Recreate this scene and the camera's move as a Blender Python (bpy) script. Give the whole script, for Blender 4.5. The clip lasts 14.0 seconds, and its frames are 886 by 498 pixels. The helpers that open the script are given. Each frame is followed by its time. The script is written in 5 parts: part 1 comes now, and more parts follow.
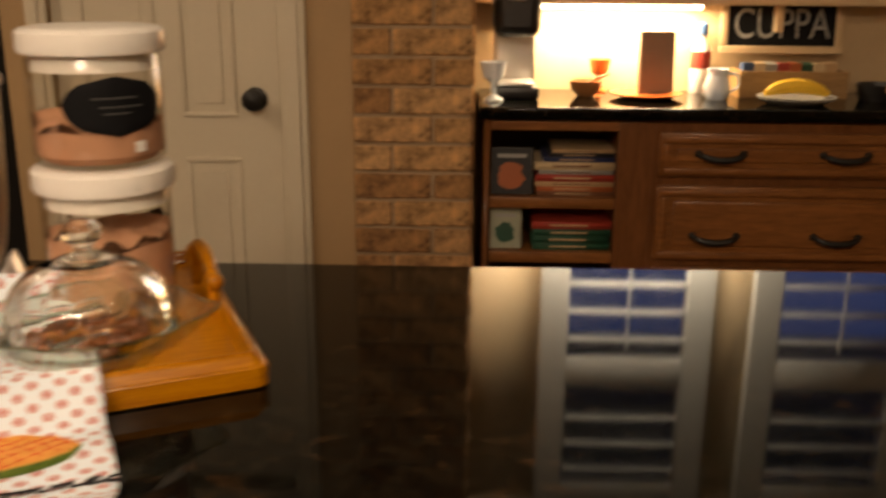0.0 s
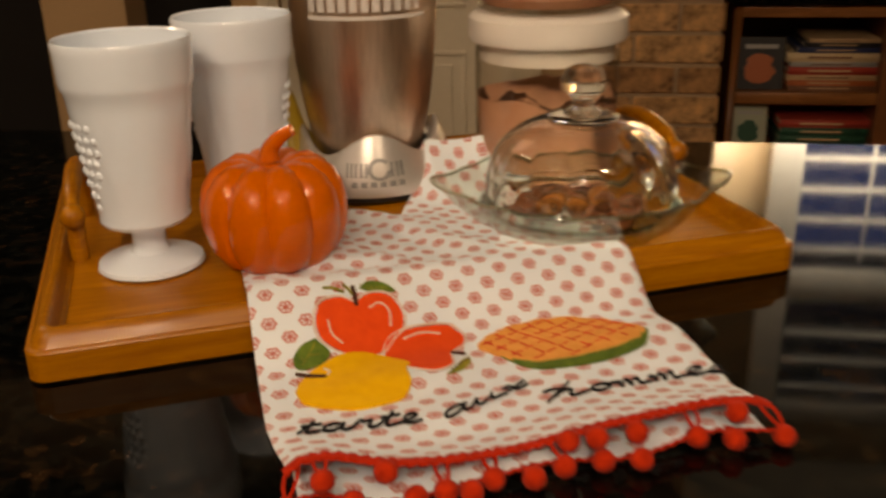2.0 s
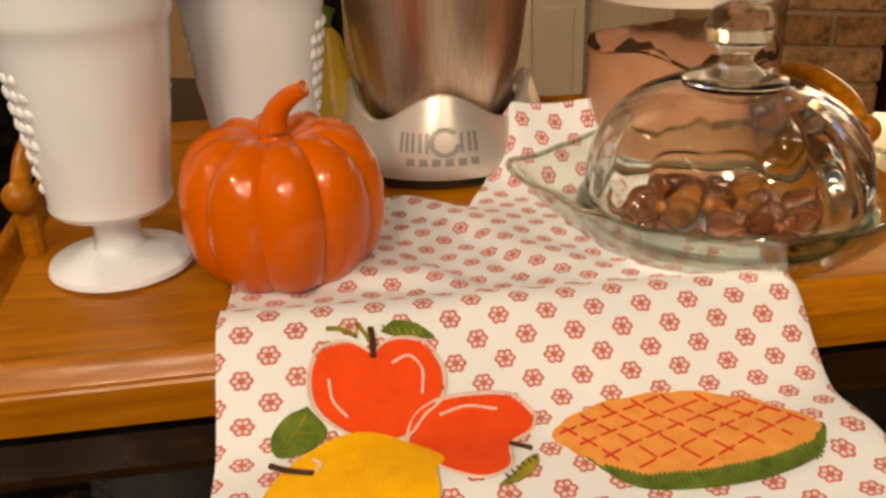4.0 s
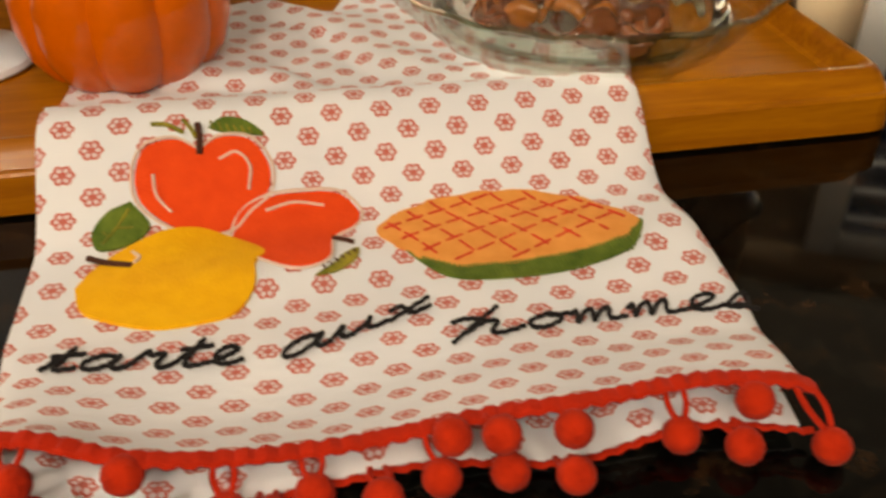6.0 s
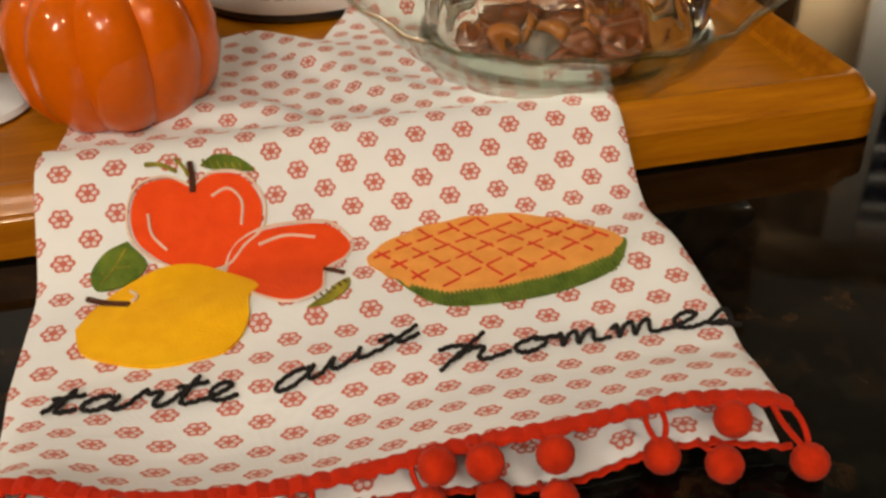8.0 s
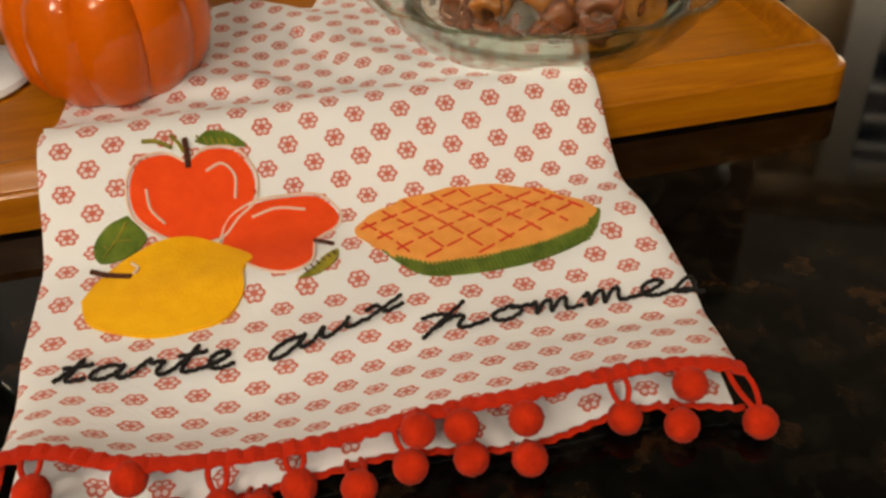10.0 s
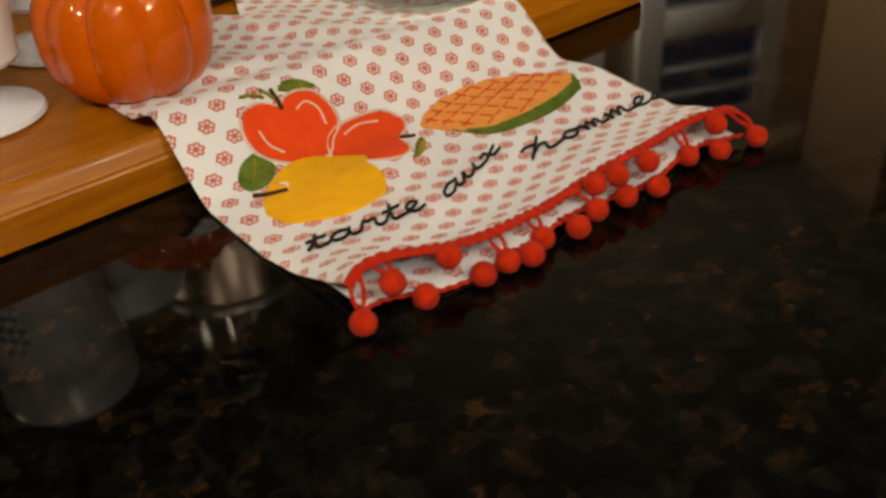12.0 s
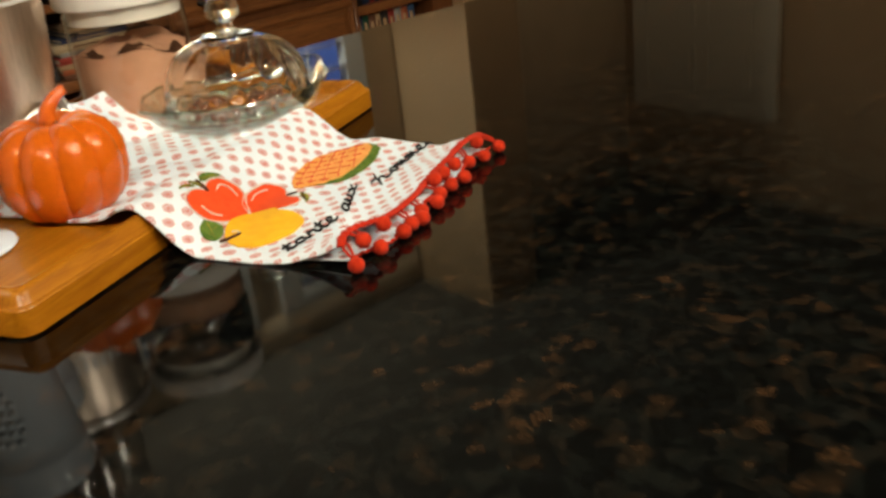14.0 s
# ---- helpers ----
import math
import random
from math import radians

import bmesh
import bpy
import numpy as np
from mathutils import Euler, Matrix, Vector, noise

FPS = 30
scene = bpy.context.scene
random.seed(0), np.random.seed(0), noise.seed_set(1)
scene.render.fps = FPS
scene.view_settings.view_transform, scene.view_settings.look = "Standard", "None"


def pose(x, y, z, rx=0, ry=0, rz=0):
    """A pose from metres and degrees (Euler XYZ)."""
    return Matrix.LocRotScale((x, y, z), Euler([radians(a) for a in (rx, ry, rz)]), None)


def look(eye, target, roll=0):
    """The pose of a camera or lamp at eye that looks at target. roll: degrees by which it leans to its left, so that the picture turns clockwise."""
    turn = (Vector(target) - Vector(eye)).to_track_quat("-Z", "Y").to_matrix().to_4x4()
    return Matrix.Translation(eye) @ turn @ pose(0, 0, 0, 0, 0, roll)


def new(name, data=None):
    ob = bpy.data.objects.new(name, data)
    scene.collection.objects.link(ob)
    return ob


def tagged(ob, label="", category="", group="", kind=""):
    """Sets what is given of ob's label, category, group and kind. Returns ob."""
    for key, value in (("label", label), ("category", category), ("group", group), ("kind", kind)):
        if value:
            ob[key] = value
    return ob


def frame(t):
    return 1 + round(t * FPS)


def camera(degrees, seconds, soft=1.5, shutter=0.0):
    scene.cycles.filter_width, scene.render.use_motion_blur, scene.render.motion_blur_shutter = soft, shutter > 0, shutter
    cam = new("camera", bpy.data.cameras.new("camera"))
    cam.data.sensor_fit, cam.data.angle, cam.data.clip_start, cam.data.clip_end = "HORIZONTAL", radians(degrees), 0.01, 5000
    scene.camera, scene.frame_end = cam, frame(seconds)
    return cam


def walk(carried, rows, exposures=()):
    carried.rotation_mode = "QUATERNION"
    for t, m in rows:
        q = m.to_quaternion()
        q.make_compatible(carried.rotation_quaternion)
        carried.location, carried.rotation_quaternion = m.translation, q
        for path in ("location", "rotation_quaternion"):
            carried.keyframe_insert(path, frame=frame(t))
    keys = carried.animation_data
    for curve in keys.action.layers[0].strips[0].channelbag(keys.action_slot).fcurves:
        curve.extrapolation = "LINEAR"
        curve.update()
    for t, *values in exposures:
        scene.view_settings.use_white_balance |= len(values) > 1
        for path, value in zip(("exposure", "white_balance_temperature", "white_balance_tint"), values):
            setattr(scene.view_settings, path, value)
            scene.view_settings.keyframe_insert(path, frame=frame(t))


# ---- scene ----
# ---------------------------------------------------------------- camera
cam = camera(50.0, 14.0, soft=2.8, shutter=0.5)
PATH = [
    (0, (0.054, 0.009, 1.265), (0.001, 1.925, 0.694), 0.4),
    (0.5, (-0.075, 0.006, 1.243), (-0.242, 1.904, 0.633), -1.3),
    (1, (-0.189, 0.005, 1.227), (-0.397, 1.88, 0.563), -1.6),
    (1.5, (-0.255, 0.023, 1.207), (-0.451, 1.885, 0.505), -1.1),
    (2, (-0.274, 0.096, 1.187), (-0.547, 1.936, 0.452), -1.2),
    (2.5, (-0.296, 0.205, 1.167), (-0.739, 1.998, 0.4), -0.9),
    (5, (-0.275, 0.304, 1.137), (-0.788, 2.041, 0.289), -1.7),
    (5.5, (-0.279, 0.303, 1.13), (-0.736, 2.029, 0.229), -0.5),
    (6, (-0.233, 0.304, 1.125), (-0.607, 1.919, 0.006), 0.4),
    (6.5, (-0.222, 0.313, 1.12), (-0.661, 1.932, 0.032), -1.5),
    (7, (-0.224, 0.312, 1.121), (-0.664, 1.94, 0.045), -2.1),
    (9.5, (-0.212, 0.297, 1.163), (-0.6, 1.839, -0.05), -2.9),
    (10, (-0.211, 0.297, 1.161), (-0.61, 1.831, -0.059), -3.3),
    (10.5, (-0.228, 0.268, 1.169), (-0.61, 1.825, -0.027), -3.3),
    (11, (-0.308, 0.184, 1.177), (-0.46, 1.824, 0.043), -3.1),
    (11.5, (-0.369, 0.102, 1.179), (-0.241, 1.773, 0.088), -2.5),
    (12, (-0.441, 0.13, 1.157), (-0.033, 1.752, 0.06), -3.6),
    (12.5, (-0.518, 0.156, 1.14), (0.113, 1.738, 0.091), -4.6),
    (13, (-0.617, 0.115, 1.141), (0.411, 1.511, 0.143), -5.6),
    (13.5, (-0.668, 0.086, 1.16), (0.533, 1.408, 0.259), -6.5),
    (14, (-0.737, -0.038, 1.181), (0.468, 1.34, 0.375), -6.7),
]
EXPOSURES = [(0, 0.62, 7150, 12), (0.5, 0.56, 7150, 12), (1.0, 0.50, 7150, 12), (1.5, 0.32, 7200, 12), (2.0, 0.10, 7350, 12), (2.5, 0.28, 7050, 12), (5, 0.58, 7050, 13), (6.5, 0.38, 6600, 9), (10, 0.36, 6500, 8), (12.5, 0.20, 6400, 8), (13.0, 0.45, 6100, 5), (13.5, 0.86, 5700, 0), (14, 0.95, 5650, -3)]
walk(cam, [(t, look(eye, target, roll)) for t, eye, target, roll in PATH], EXPOSURES)

# ---------------------------------------------------------------- sky and lamps
TOP = 0.915          # height of both worktops
CEIL = 2.45

world = bpy.data.worlds.new("dusk")
world.use_nodes = True
scene.world = world
world.node_tree.nodes["Background"].inputs["Color"].default_value = (0.12, 0.17, 0.46, 1)
world.node_tree.nodes["Background"].inputs["Strength"].default_value = 0.9

WARM = (1.0, 0.78, 0.56)


def point_lamp(name, place, watts, radius, colour=WARM):
    data = bpy.data.lights.new(name, "POINT")
    data.energy, data.shadow_soft_size, data.color = watts, radius, colour
    ob = new(name, data)
    ob.location = place
    return ob


def area_lamp(name, m, watts, sx, sy, colour=WARM):
    data = bpy.data.lights.new(name, "AREA")
    data.shape, data.size, data.size_y, data.energy, data.color = "RECTANGLE", sx, sy, watts, colour
    ob = new(name, data)
    ob.matrix_world = m
    return ob


CHANDELIER = (-0.35, -0.75, 1.95)
BULBS = [(CHANDELIER[0] + 0.17 * math.cos(math.tau * k / 5 + 0.3), CHANDELIER[1] + 0.17 * math.sin(math.tau * k / 5 + 0.3), CHANDELIER[2] - 0.02) for k in range(5)]
for bulb in BULBS:
    point_lamp("chandelier_bulb_light", bulb, 9.5, 0.040, (1.0, 0.80, 0.60))
# unseen ceiling lamps added as general fill light
FILL_CANS = [(-1.2, -0.5), (0.5, -0.6), (-2.0, 1.2), (1.2, -2.0)]
for cx, cy in FILL_CANS:
    area_lamp("fill_downlight_light", pose(cx, cy, CEIL - 0.012), 11.0, 0.12, 0.12)
# strip under the window shelf, over the back worktop
area_lamp("shelf_strip_light", pose(0.46, 2.80, 1.150), 8.5, 0.50, 0.04, (1.0, 0.76, 0.46))

# the same strip also shines up from the shelf on the shutters
area_lamp("shelf_uplight", pose(0.45, 2.757, 1.192, 180), 36.0, 0.80, 0.03, (1.0, 0.88, 0.70))


# ---------------------------------------------------------------- material helpers
def material(name):
    m = bpy.data.materials.new(name)
    m.use_nodes = True
    return m, m.node_tree.nodes, m.node_tree.links, m.node_tree.nodes["Principled BSDF"]


def coords(nodes, links, scale=(1, 1, 1), kind="Object"):
    tc, mp = nodes.new("ShaderNodeTexCoord"), nodes.new("ShaderNodeMapping")
    mp.inputs["Scale"].default_value = scale
    links.new(tc.outputs[kind], mp.inputs["Vector"])
    return mp.outputs["Vector"]


def noise_of(nodes, links, vec, scale, detail=4, rough=0.55, distort=0.0):
    n = nodes.new("ShaderNodeTexNoise")
    n.inputs["Scale"].default_value, n.inputs["Detail"].default_value = scale, detail
    n.inputs["Roughness"].default_value, n.inputs["Distortion"].default_value = rough, distort
    links.new(vec, n.inputs["Vector"])
    return n.outputs["Fac"]


def ramp(nodes, links, fac, stops):
    r = nodes.new("ShaderNodeValToRGB")
    while len(r.color_ramp.elements) < len(stops):
        r.color_ramp.elements.new(0.5)
    for e, (p, c) in zip(r.color_ramp.elements, stops):
        e.position, e.color = p, (*c, 1)
    links.new(fac, r.inputs["Fac"])
    return r.outputs["Color"]


def mix(nodes, links, fac, a, b, mode="MIX"):
    m = nodes.new("ShaderNodeMix")
    m.data_type, m.blend_type = "RGBA", mode
    for sock, v in ((m.inputs[0], fac), (m.inputs[6], a), (m.inputs[7], b)):
        if isinstance(v, (int, float)):
            sock.default_value = v
        elif isinstance(v, tuple):
            sock.default_value = (*v, 1)
        else:
            links.new(v, sock)
    return m.outputs[2]


def calc(nodes, links, op, a, b=0.0, c=0.0):
    m = nodes.new("ShaderNodeMath")
    m.operation = op
    for sock, v in zip(m.inputs, (a, b, c)):
        if isinstance(v, (int, float)):
            sock.default_value = v
        else:
            links.new(v, sock)
    return m.outputs[0]


def bump(nodes, links, bsdf, height, strength=0.3, distance=0.002):
    b = nodes.new("ShaderNodeBump")
    b.inputs["Strength"].default_value, b.inputs["Distance"].default_value = strength, distance
    links.new(height, b.inputs["Height"])
    links.new(b.outputs["Normal"], bsdf.inputs["Normal"])


def plain(name, colour, rough=0.5, metal=0.0, vary=0.12, scale=40, bumps=0.1, coat=0.0, spec=0.5):
    """A surface of one colour with a little unevenness at two scales."""
    m, nodes, links, bsdf = material(name)
    vec = coords(nodes, links)
    big, fine = noise_of(nodes, links, vec, scale * 0.25, 3), noise_of(nodes, links, vec, scale * 4, 3)
    low, high = tuple(c * (1 - vary) for c in colour), tuple(min(1, c * (1 + vary)) for c in colour)
    links.new(ramp(nodes, links, calc(nodes, links, "ADD", calc(nodes, links, "MULTIPLY", big, 0.65), calc(nodes, links, "MULTIPLY", fine, 0.35)), [(0.3, low), (0.7, high)]), bsdf.inputs["Base Color"])
    links.new(calc(nodes, links, "MULTIPLY_ADD", big, 0.12, rough - 0.06), bsdf.inputs["Roughness"])
    bsdf.inputs["Metallic"].default_value, bsdf.inputs["Coat Weight"].default_value = metal, coat
    bsdf.inputs["Specular IOR Level"].default_value = spec
    if bumps:
        bump(nodes, links, bsdf, fine, bumps, 0.001)
    return m


def wood(name, dark, light, rough=0.35, along=(1, 14, 14), scale=9, coat=0.0):
    m, nodes, links, bsdf = material(name)
    vec = coords(nodes, links, along)
    grain = noise_of(nodes, links, vec, scale, 6, 0.6, 1.2)
    fine = noise_of(nodes, links, vec, scale * 6, 4, 0.6)
    blot = noise_of(nodes, links, coords(nodes, links), 5, 2)
    both = calc(nodes, links, "ADD", calc(nodes, links, "MULTIPLY", grain, 0.7), calc(nodes, links, "MULTIPLY", fine, 0.3))
    col = ramp(nodes, links, both, [(0.32, dark), (0.68, light)])
    links.new(mix(nodes, links, calc(nodes, links, "MULTIPLY", blot, 0.35), col, tuple(c * 0.6 for c in light)), bsdf.inputs["Base Color"])
    links.new(calc(nodes, links, "MULTIPLY_ADD", blot, 0.15, rough - 0.07), bsdf.inputs["Roughness"])
    bsdf.inputs["Specular IOR Level"].default_value = 0.25
    bsdf.inputs["Coat Weight"].default_value, bsdf.inputs["Coat Roughness"].default_value = coat, 0.12
    bump(nodes, links, bsdf, both, 0.12, 0.001)
    return m


def thin_glass(name, tint=(0.95, 0.97, 0.95), rough=0.02, ior=1.5, bumps=0.0, scale=60, power=4.0):
    """Thin clear glass: what is behind shows through, gloss by Fresnel."""
    m, nodes, links, bsdf = material(name)
    nodes.remove(bsdf)
    clear, gloss, mixer, face = (nodes.new(k) for k in ("ShaderNodeBsdfTransparent", "ShaderNodeBsdfGlossy", "ShaderNodeMixShader", "ShaderNodeLayerWeight"))
    clear.inputs["Color"].default_value = (*tint, 1)
    gloss.inputs["Roughness"].default_value, face.inputs["Blend"].default_value = rough, 0.5
    f0 = ((ior - 1) / (ior + 1)) ** 2
    share = calc(nodes, links, "MULTIPLY_ADD", calc(nodes, links, "POWER", face.outputs["Facing"], power), 0.9, f0 * 1.6)
    if bumps:
        h = noise_of(nodes, links, coords(nodes, links), scale, 2)
        b = nodes.new("ShaderNodeBump")
        b.inputs["Strength"].default_value, b.inputs["Distance"].default_value = bumps, 0.003
        links.new(h, b.inputs["Height"])
        links.new(b.outputs["Normal"], gloss.inputs["Normal"])
        links.new(b.outputs["Normal"], face.inputs["Normal"])
    links.new(share, mixer.inputs[0])
    links.new(clear.outputs[0], mixer.inputs[1])
    links.new(gloss.outputs[0], mixer.inputs[2])
    links.new(mixer.outputs[0], nodes["Material Output"].inputs["Surface"])
    return m


def thick_glass(name, tint, bumps, scale, share):
    """Moulded glass: partly refracting, partly seen straight through."""
    m, nodes, links, bsdf = material(name)
    bsdf.inputs["Base Color"].default_value = (*tint, 1)
    bsdf.inputs["Transmission Weight"].default_value = 1.0
    bsdf.inputs["Roughness"].default_value, bsdf.inputs["IOR"].default_value = 0.015, 1.5
    bump(nodes, links, bsdf, noise_of(nodes, links, coords(nodes, links), scale, 2), bumps, 0.002)
    clear, mixer = nodes.new("ShaderNodeBsdfTransparent"), nodes.new("ShaderNodeMixShader")
    clear.inputs["Color"].default_value, mixer.inputs[0].default_value = (*tint, 1), share
    links.new(clear.outputs[0], mixer.inputs[1])
    links.new(bsdf.outputs[0], mixer.inputs[2])
    links.new(mixer.outputs[0], nodes["Material Output"].inputs["Surface"])
    return m


def glowing(name, colour, strength):
    m, nodes, links, bsdf = material(name)
    bsdf.inputs["Base Color"].default_value = (*colour, 1)
    bsdf.inputs["Emission Color"].default_value = (*colour, 1)
    bsdf.inputs["Emission Strength"].default_value = strength
    return m


def granite(name):
    m, nodes, links, bsdf = material(name)
    vec = coords(nodes, links)
    big = noise_of(nodes, links, vec, 11, 4, 0.6, 0.5)
    mid = noise_of(nodes, links, vec, 62, 6, 0.68, 0.4)
    fine = noise_of(nodes, links, vec, 260, 3, 0.6)
    # crystals with ragged borders, mostly black, some green-grey, some brown
    warp = nodes.new("ShaderNodeTexNoise")
    warp.inputs["Scale"].default_value, warp.inputs["Detail"].default_value = 120, 4
    links.new(vec, warp.inputs["Vector"])
    shift = nodes.new("ShaderNodeVectorMath")
    shift.operation = "MULTIPLY_ADD"
    links.new(warp.outputs["Color"], shift.inputs[0])
    shift.inputs[1].default_value = (0.016, 0.016, 0.016)
    links.new(vec, shift.inputs[2])
    cell = nodes.new("ShaderNodeTexVoronoi")
    cell.inputs["Scale"].default_value = 108
    links.new(shift.outputs[0], cell.inputs["Vector"])
    sort = nodes.new("ShaderNodeSeparateXYZ")
    links.new(cell.outputs["Color"], sort.inputs[0])
    pick = calc(nodes, links, "MULTIPLY_ADD", big, 0.45, calc(nodes, links, "MULTIPLY_ADD", sort.outputs[0], 0.46, calc(nodes, links, "MULTIPLY", mid, 0.45)))
    stone = ramp(nodes, links, pick, [(0.62, (0.0016, 0.0018, 0.0017)), (0.74, (0.0036, 0.0042, 0.0035)), (0.83, (0.0055, 0.0050, 0.0037)), (0.90, (0.0095, 0.0062, 0.0033)), (0.98, (0.022, 0.0112, 0.0048))])
    grain = ramp(nodes, links, calc(nodes, links, "ADD", calc(nodes, links, "MULTIPLY", mid, 0.55), calc(nodes, links, "MULTIPLY", fine, 0.45)), [(0.36, (0.15, 0.15, 0.15)), (0.64, (1.6, 1.6, 1.6))])
    col = mix(nodes, links, 1.0, stone, grain, "MULTIPLY")
    links.new(col, bsdf.inputs["Base Color"])
    links.new(calc(nodes, links, "MULTIPLY_ADD", mid, 0.06, 0.02), bsdf.inputs["Roughness"])
    bsdf.inputs["IOR"].default_value = 1.27
    return m


def brick_paint(name):
    m, nodes, links, bsdf = material(name)
    vec = coords(nodes, links)
    info = nodes.new("ShaderNodeObjectInfo")
    tone = ramp(nodes, links, info.outputs["Random"], [(0.0, (0.29, 0.145, 0.056)), (0.35, (0.42, 0.230, 0.092)), (0.7, (0.53, 0.32, 0.15)), (1.0, (0.36, 0.185, 0.074))])
    big, fine = noise_of(nodes, links, vec, 26, 5, 0.65), noise_of(nodes, links, vec, 220, 4)
    spots = ramp(nodes, links, big, [(0.36, (0.35, 0.32, 0.3)), (0.52, (1, 1, 1)), (0.68, (1.5, 1.42, 1.35))])
    links.new(mix(nodes, links, 1.0, tone, spots, "MULTIPLY"), bsdf.inputs["Base Color"])
    bsdf.inputs["Roughness"].default_value = 0.9
    bump(nodes, links, bsdf, calc(nodes, links, "ADD", big, fine), 0.6, 0.004)
    return m


def towel_cloth(name):
    """White cotton printed with small red six-petal blossoms on a staggered grid; UV is in metres."""
    m, nodes, links, bsdf = material(name)
    A, B = 0.0207, 0.0202
    uv = nodes.new("ShaderNodeTexCoord").outputs["UV"]
    sep = nodes.new("ShaderNodeSeparateXYZ")
    links.new(uv, sep.inputs[0])
    c = lambda op, a, b=0.0, d=0.0: calc(nodes, links, op, a, b, d)
    wob = noise_of(nodes, links, coords(nodes, links, kind="UV"), 420, 2)

    def blossom(du, dv):
        x = c("SUBTRACT", c("FRACT", c("MULTIPLY_ADD", sep.outputs[0], 1 / A, 40.5 + du)), 0.5)
        y = c("SUBTRACT", c("FRACT", c("MULTIPLY_ADD", sep.outputs[1], 1 / B, 40.5 + dv)), 0.5)
        x, y = c("MULTIPLY", x, A * 1000), c("MULTIPLY", y, B * 1000)
        r = c("SQRT", c("ADD", c("MULTIPLY", x, x), c("MULTIPLY", y, y)))
        fold = c("SUBTRACT", c("MULTIPLY", c("FRACT", c("MULTIPLY_ADD", c("ARCTAN2", y, x), 6 / math.tau, 6.5)), math.tau / 6), math.tau / 12)
        px, py = c("SUBTRACT", c("MULTIPLY", r, c("COSINE", fold)), 2.45), c("MULTIPLY", r, c("SINE", fold))
        d = c("SQRT", c("ADD", c("MULTIPLY", c("MULTIPLY", px, px), 0.80), c("MULTIPLY", py, py)))
        ring = c("LESS_THAN", c("ABSOLUTE", c("SUBTRACT", d, 1.38)), c("MULTIPLY_ADD", wob, 0.50, 0.22))
        heart = c("MULTIPLY", c("LESS_THAN", r, 0.95), 0.9)
        inside = c("MULTIPLY", c("LESS_THAN", d, 1.38), 0.28)
        return c("MAXIMUM", c("MAXIMUM", ring, heart), inside)

    print_ = c("MINIMUM", c("MAXIMUM", blossom(0.0, 0.0), blossom(0.5, 0.5)), 1.0)
    stain = noise_of(nodes, links, coords(nodes, links, kind="UV"), 18, 3)
    white = ramp(nodes, links, stain, [(0.3, (0.75, 0.83, 0.91)), (0.7, (0.82, 0.89, 0.95))])
    links.new(mix(nodes, links, c("MULTIPLY", print_, 0.92), white, (0.52, 0.075, 0.035)), bsdf.inputs["Base Color"])
    bsdf.inputs["Roughness"].default_value = 0.9
    bsdf.inputs["Specular IOR Level"].default_value = 0.15
    bsdf.inputs["Sheen Weight"].default_value = 0.15
    weave = nodes.new("ShaderNodeTexWave")
    weave.inputs["Scale"].default_value = 900
    links.new(coords(nodes, links, kind="UV"), weave.inputs["Vector"])
    crease = noise_of(nodes, links, coords(nodes, links, (1.0, 1.5, 1.0), "UV"), 70, 4, 0.5, 0.4)
    bump(nodes, links, bsdf, c("ADD", c("MULTIPLY", weave.outputs["Fac"], 0.15), crease), 0.40, 0.0028)
    return m


def fabric(name, colour, stripes=0.0, dark=None):
    m, nodes, links, bsdf = material(name)
    vec = coords(nodes, links)
    n, f = noise_of(nodes, links, vec, 130, 4), noise_of(nodes, links, vec, 900, 2)
    links.new(ramp(nodes, links, n, [(0.3, dark or tuple(x * 0.82 for x in colour)), (0.7, colour)]), bsdf.inputs["Base Color"])
    bsdf.inputs["Roughness"].default_value, bsdf.inputs["Specular IOR Level"].default_value = 0.92, 0.12
    bsdf.inputs["Sheen Weight"].default_value = 0.06
    bump(nodes, links, bsdf, calc(nodes, links, "ADD", n, f), 0.4, 0.0012)
    return m


def steel(name):
    m, nodes, links, bsdf = material(name)
    fine = noise_of(nodes, links, coords(nodes, links, (220, 220, 2)), 3, 4)
    links.new(ramp(nodes, links, fine, [(0.3, (0.58, 0.47, 0.37)), (0.7, (0.74, 0.62, 0.51))]), bsdf.inputs["Base Color"])
    bsdf.inputs["Metallic"].default_value = 1.0
    links.new(calc(nodes, links, "MULTIPLY_ADD", fine, 0.12, 0.27), bsdf.inputs["Roughness"])
    bump(nodes, links, bsdf, fine, 0.05, 0.0005)
    return m


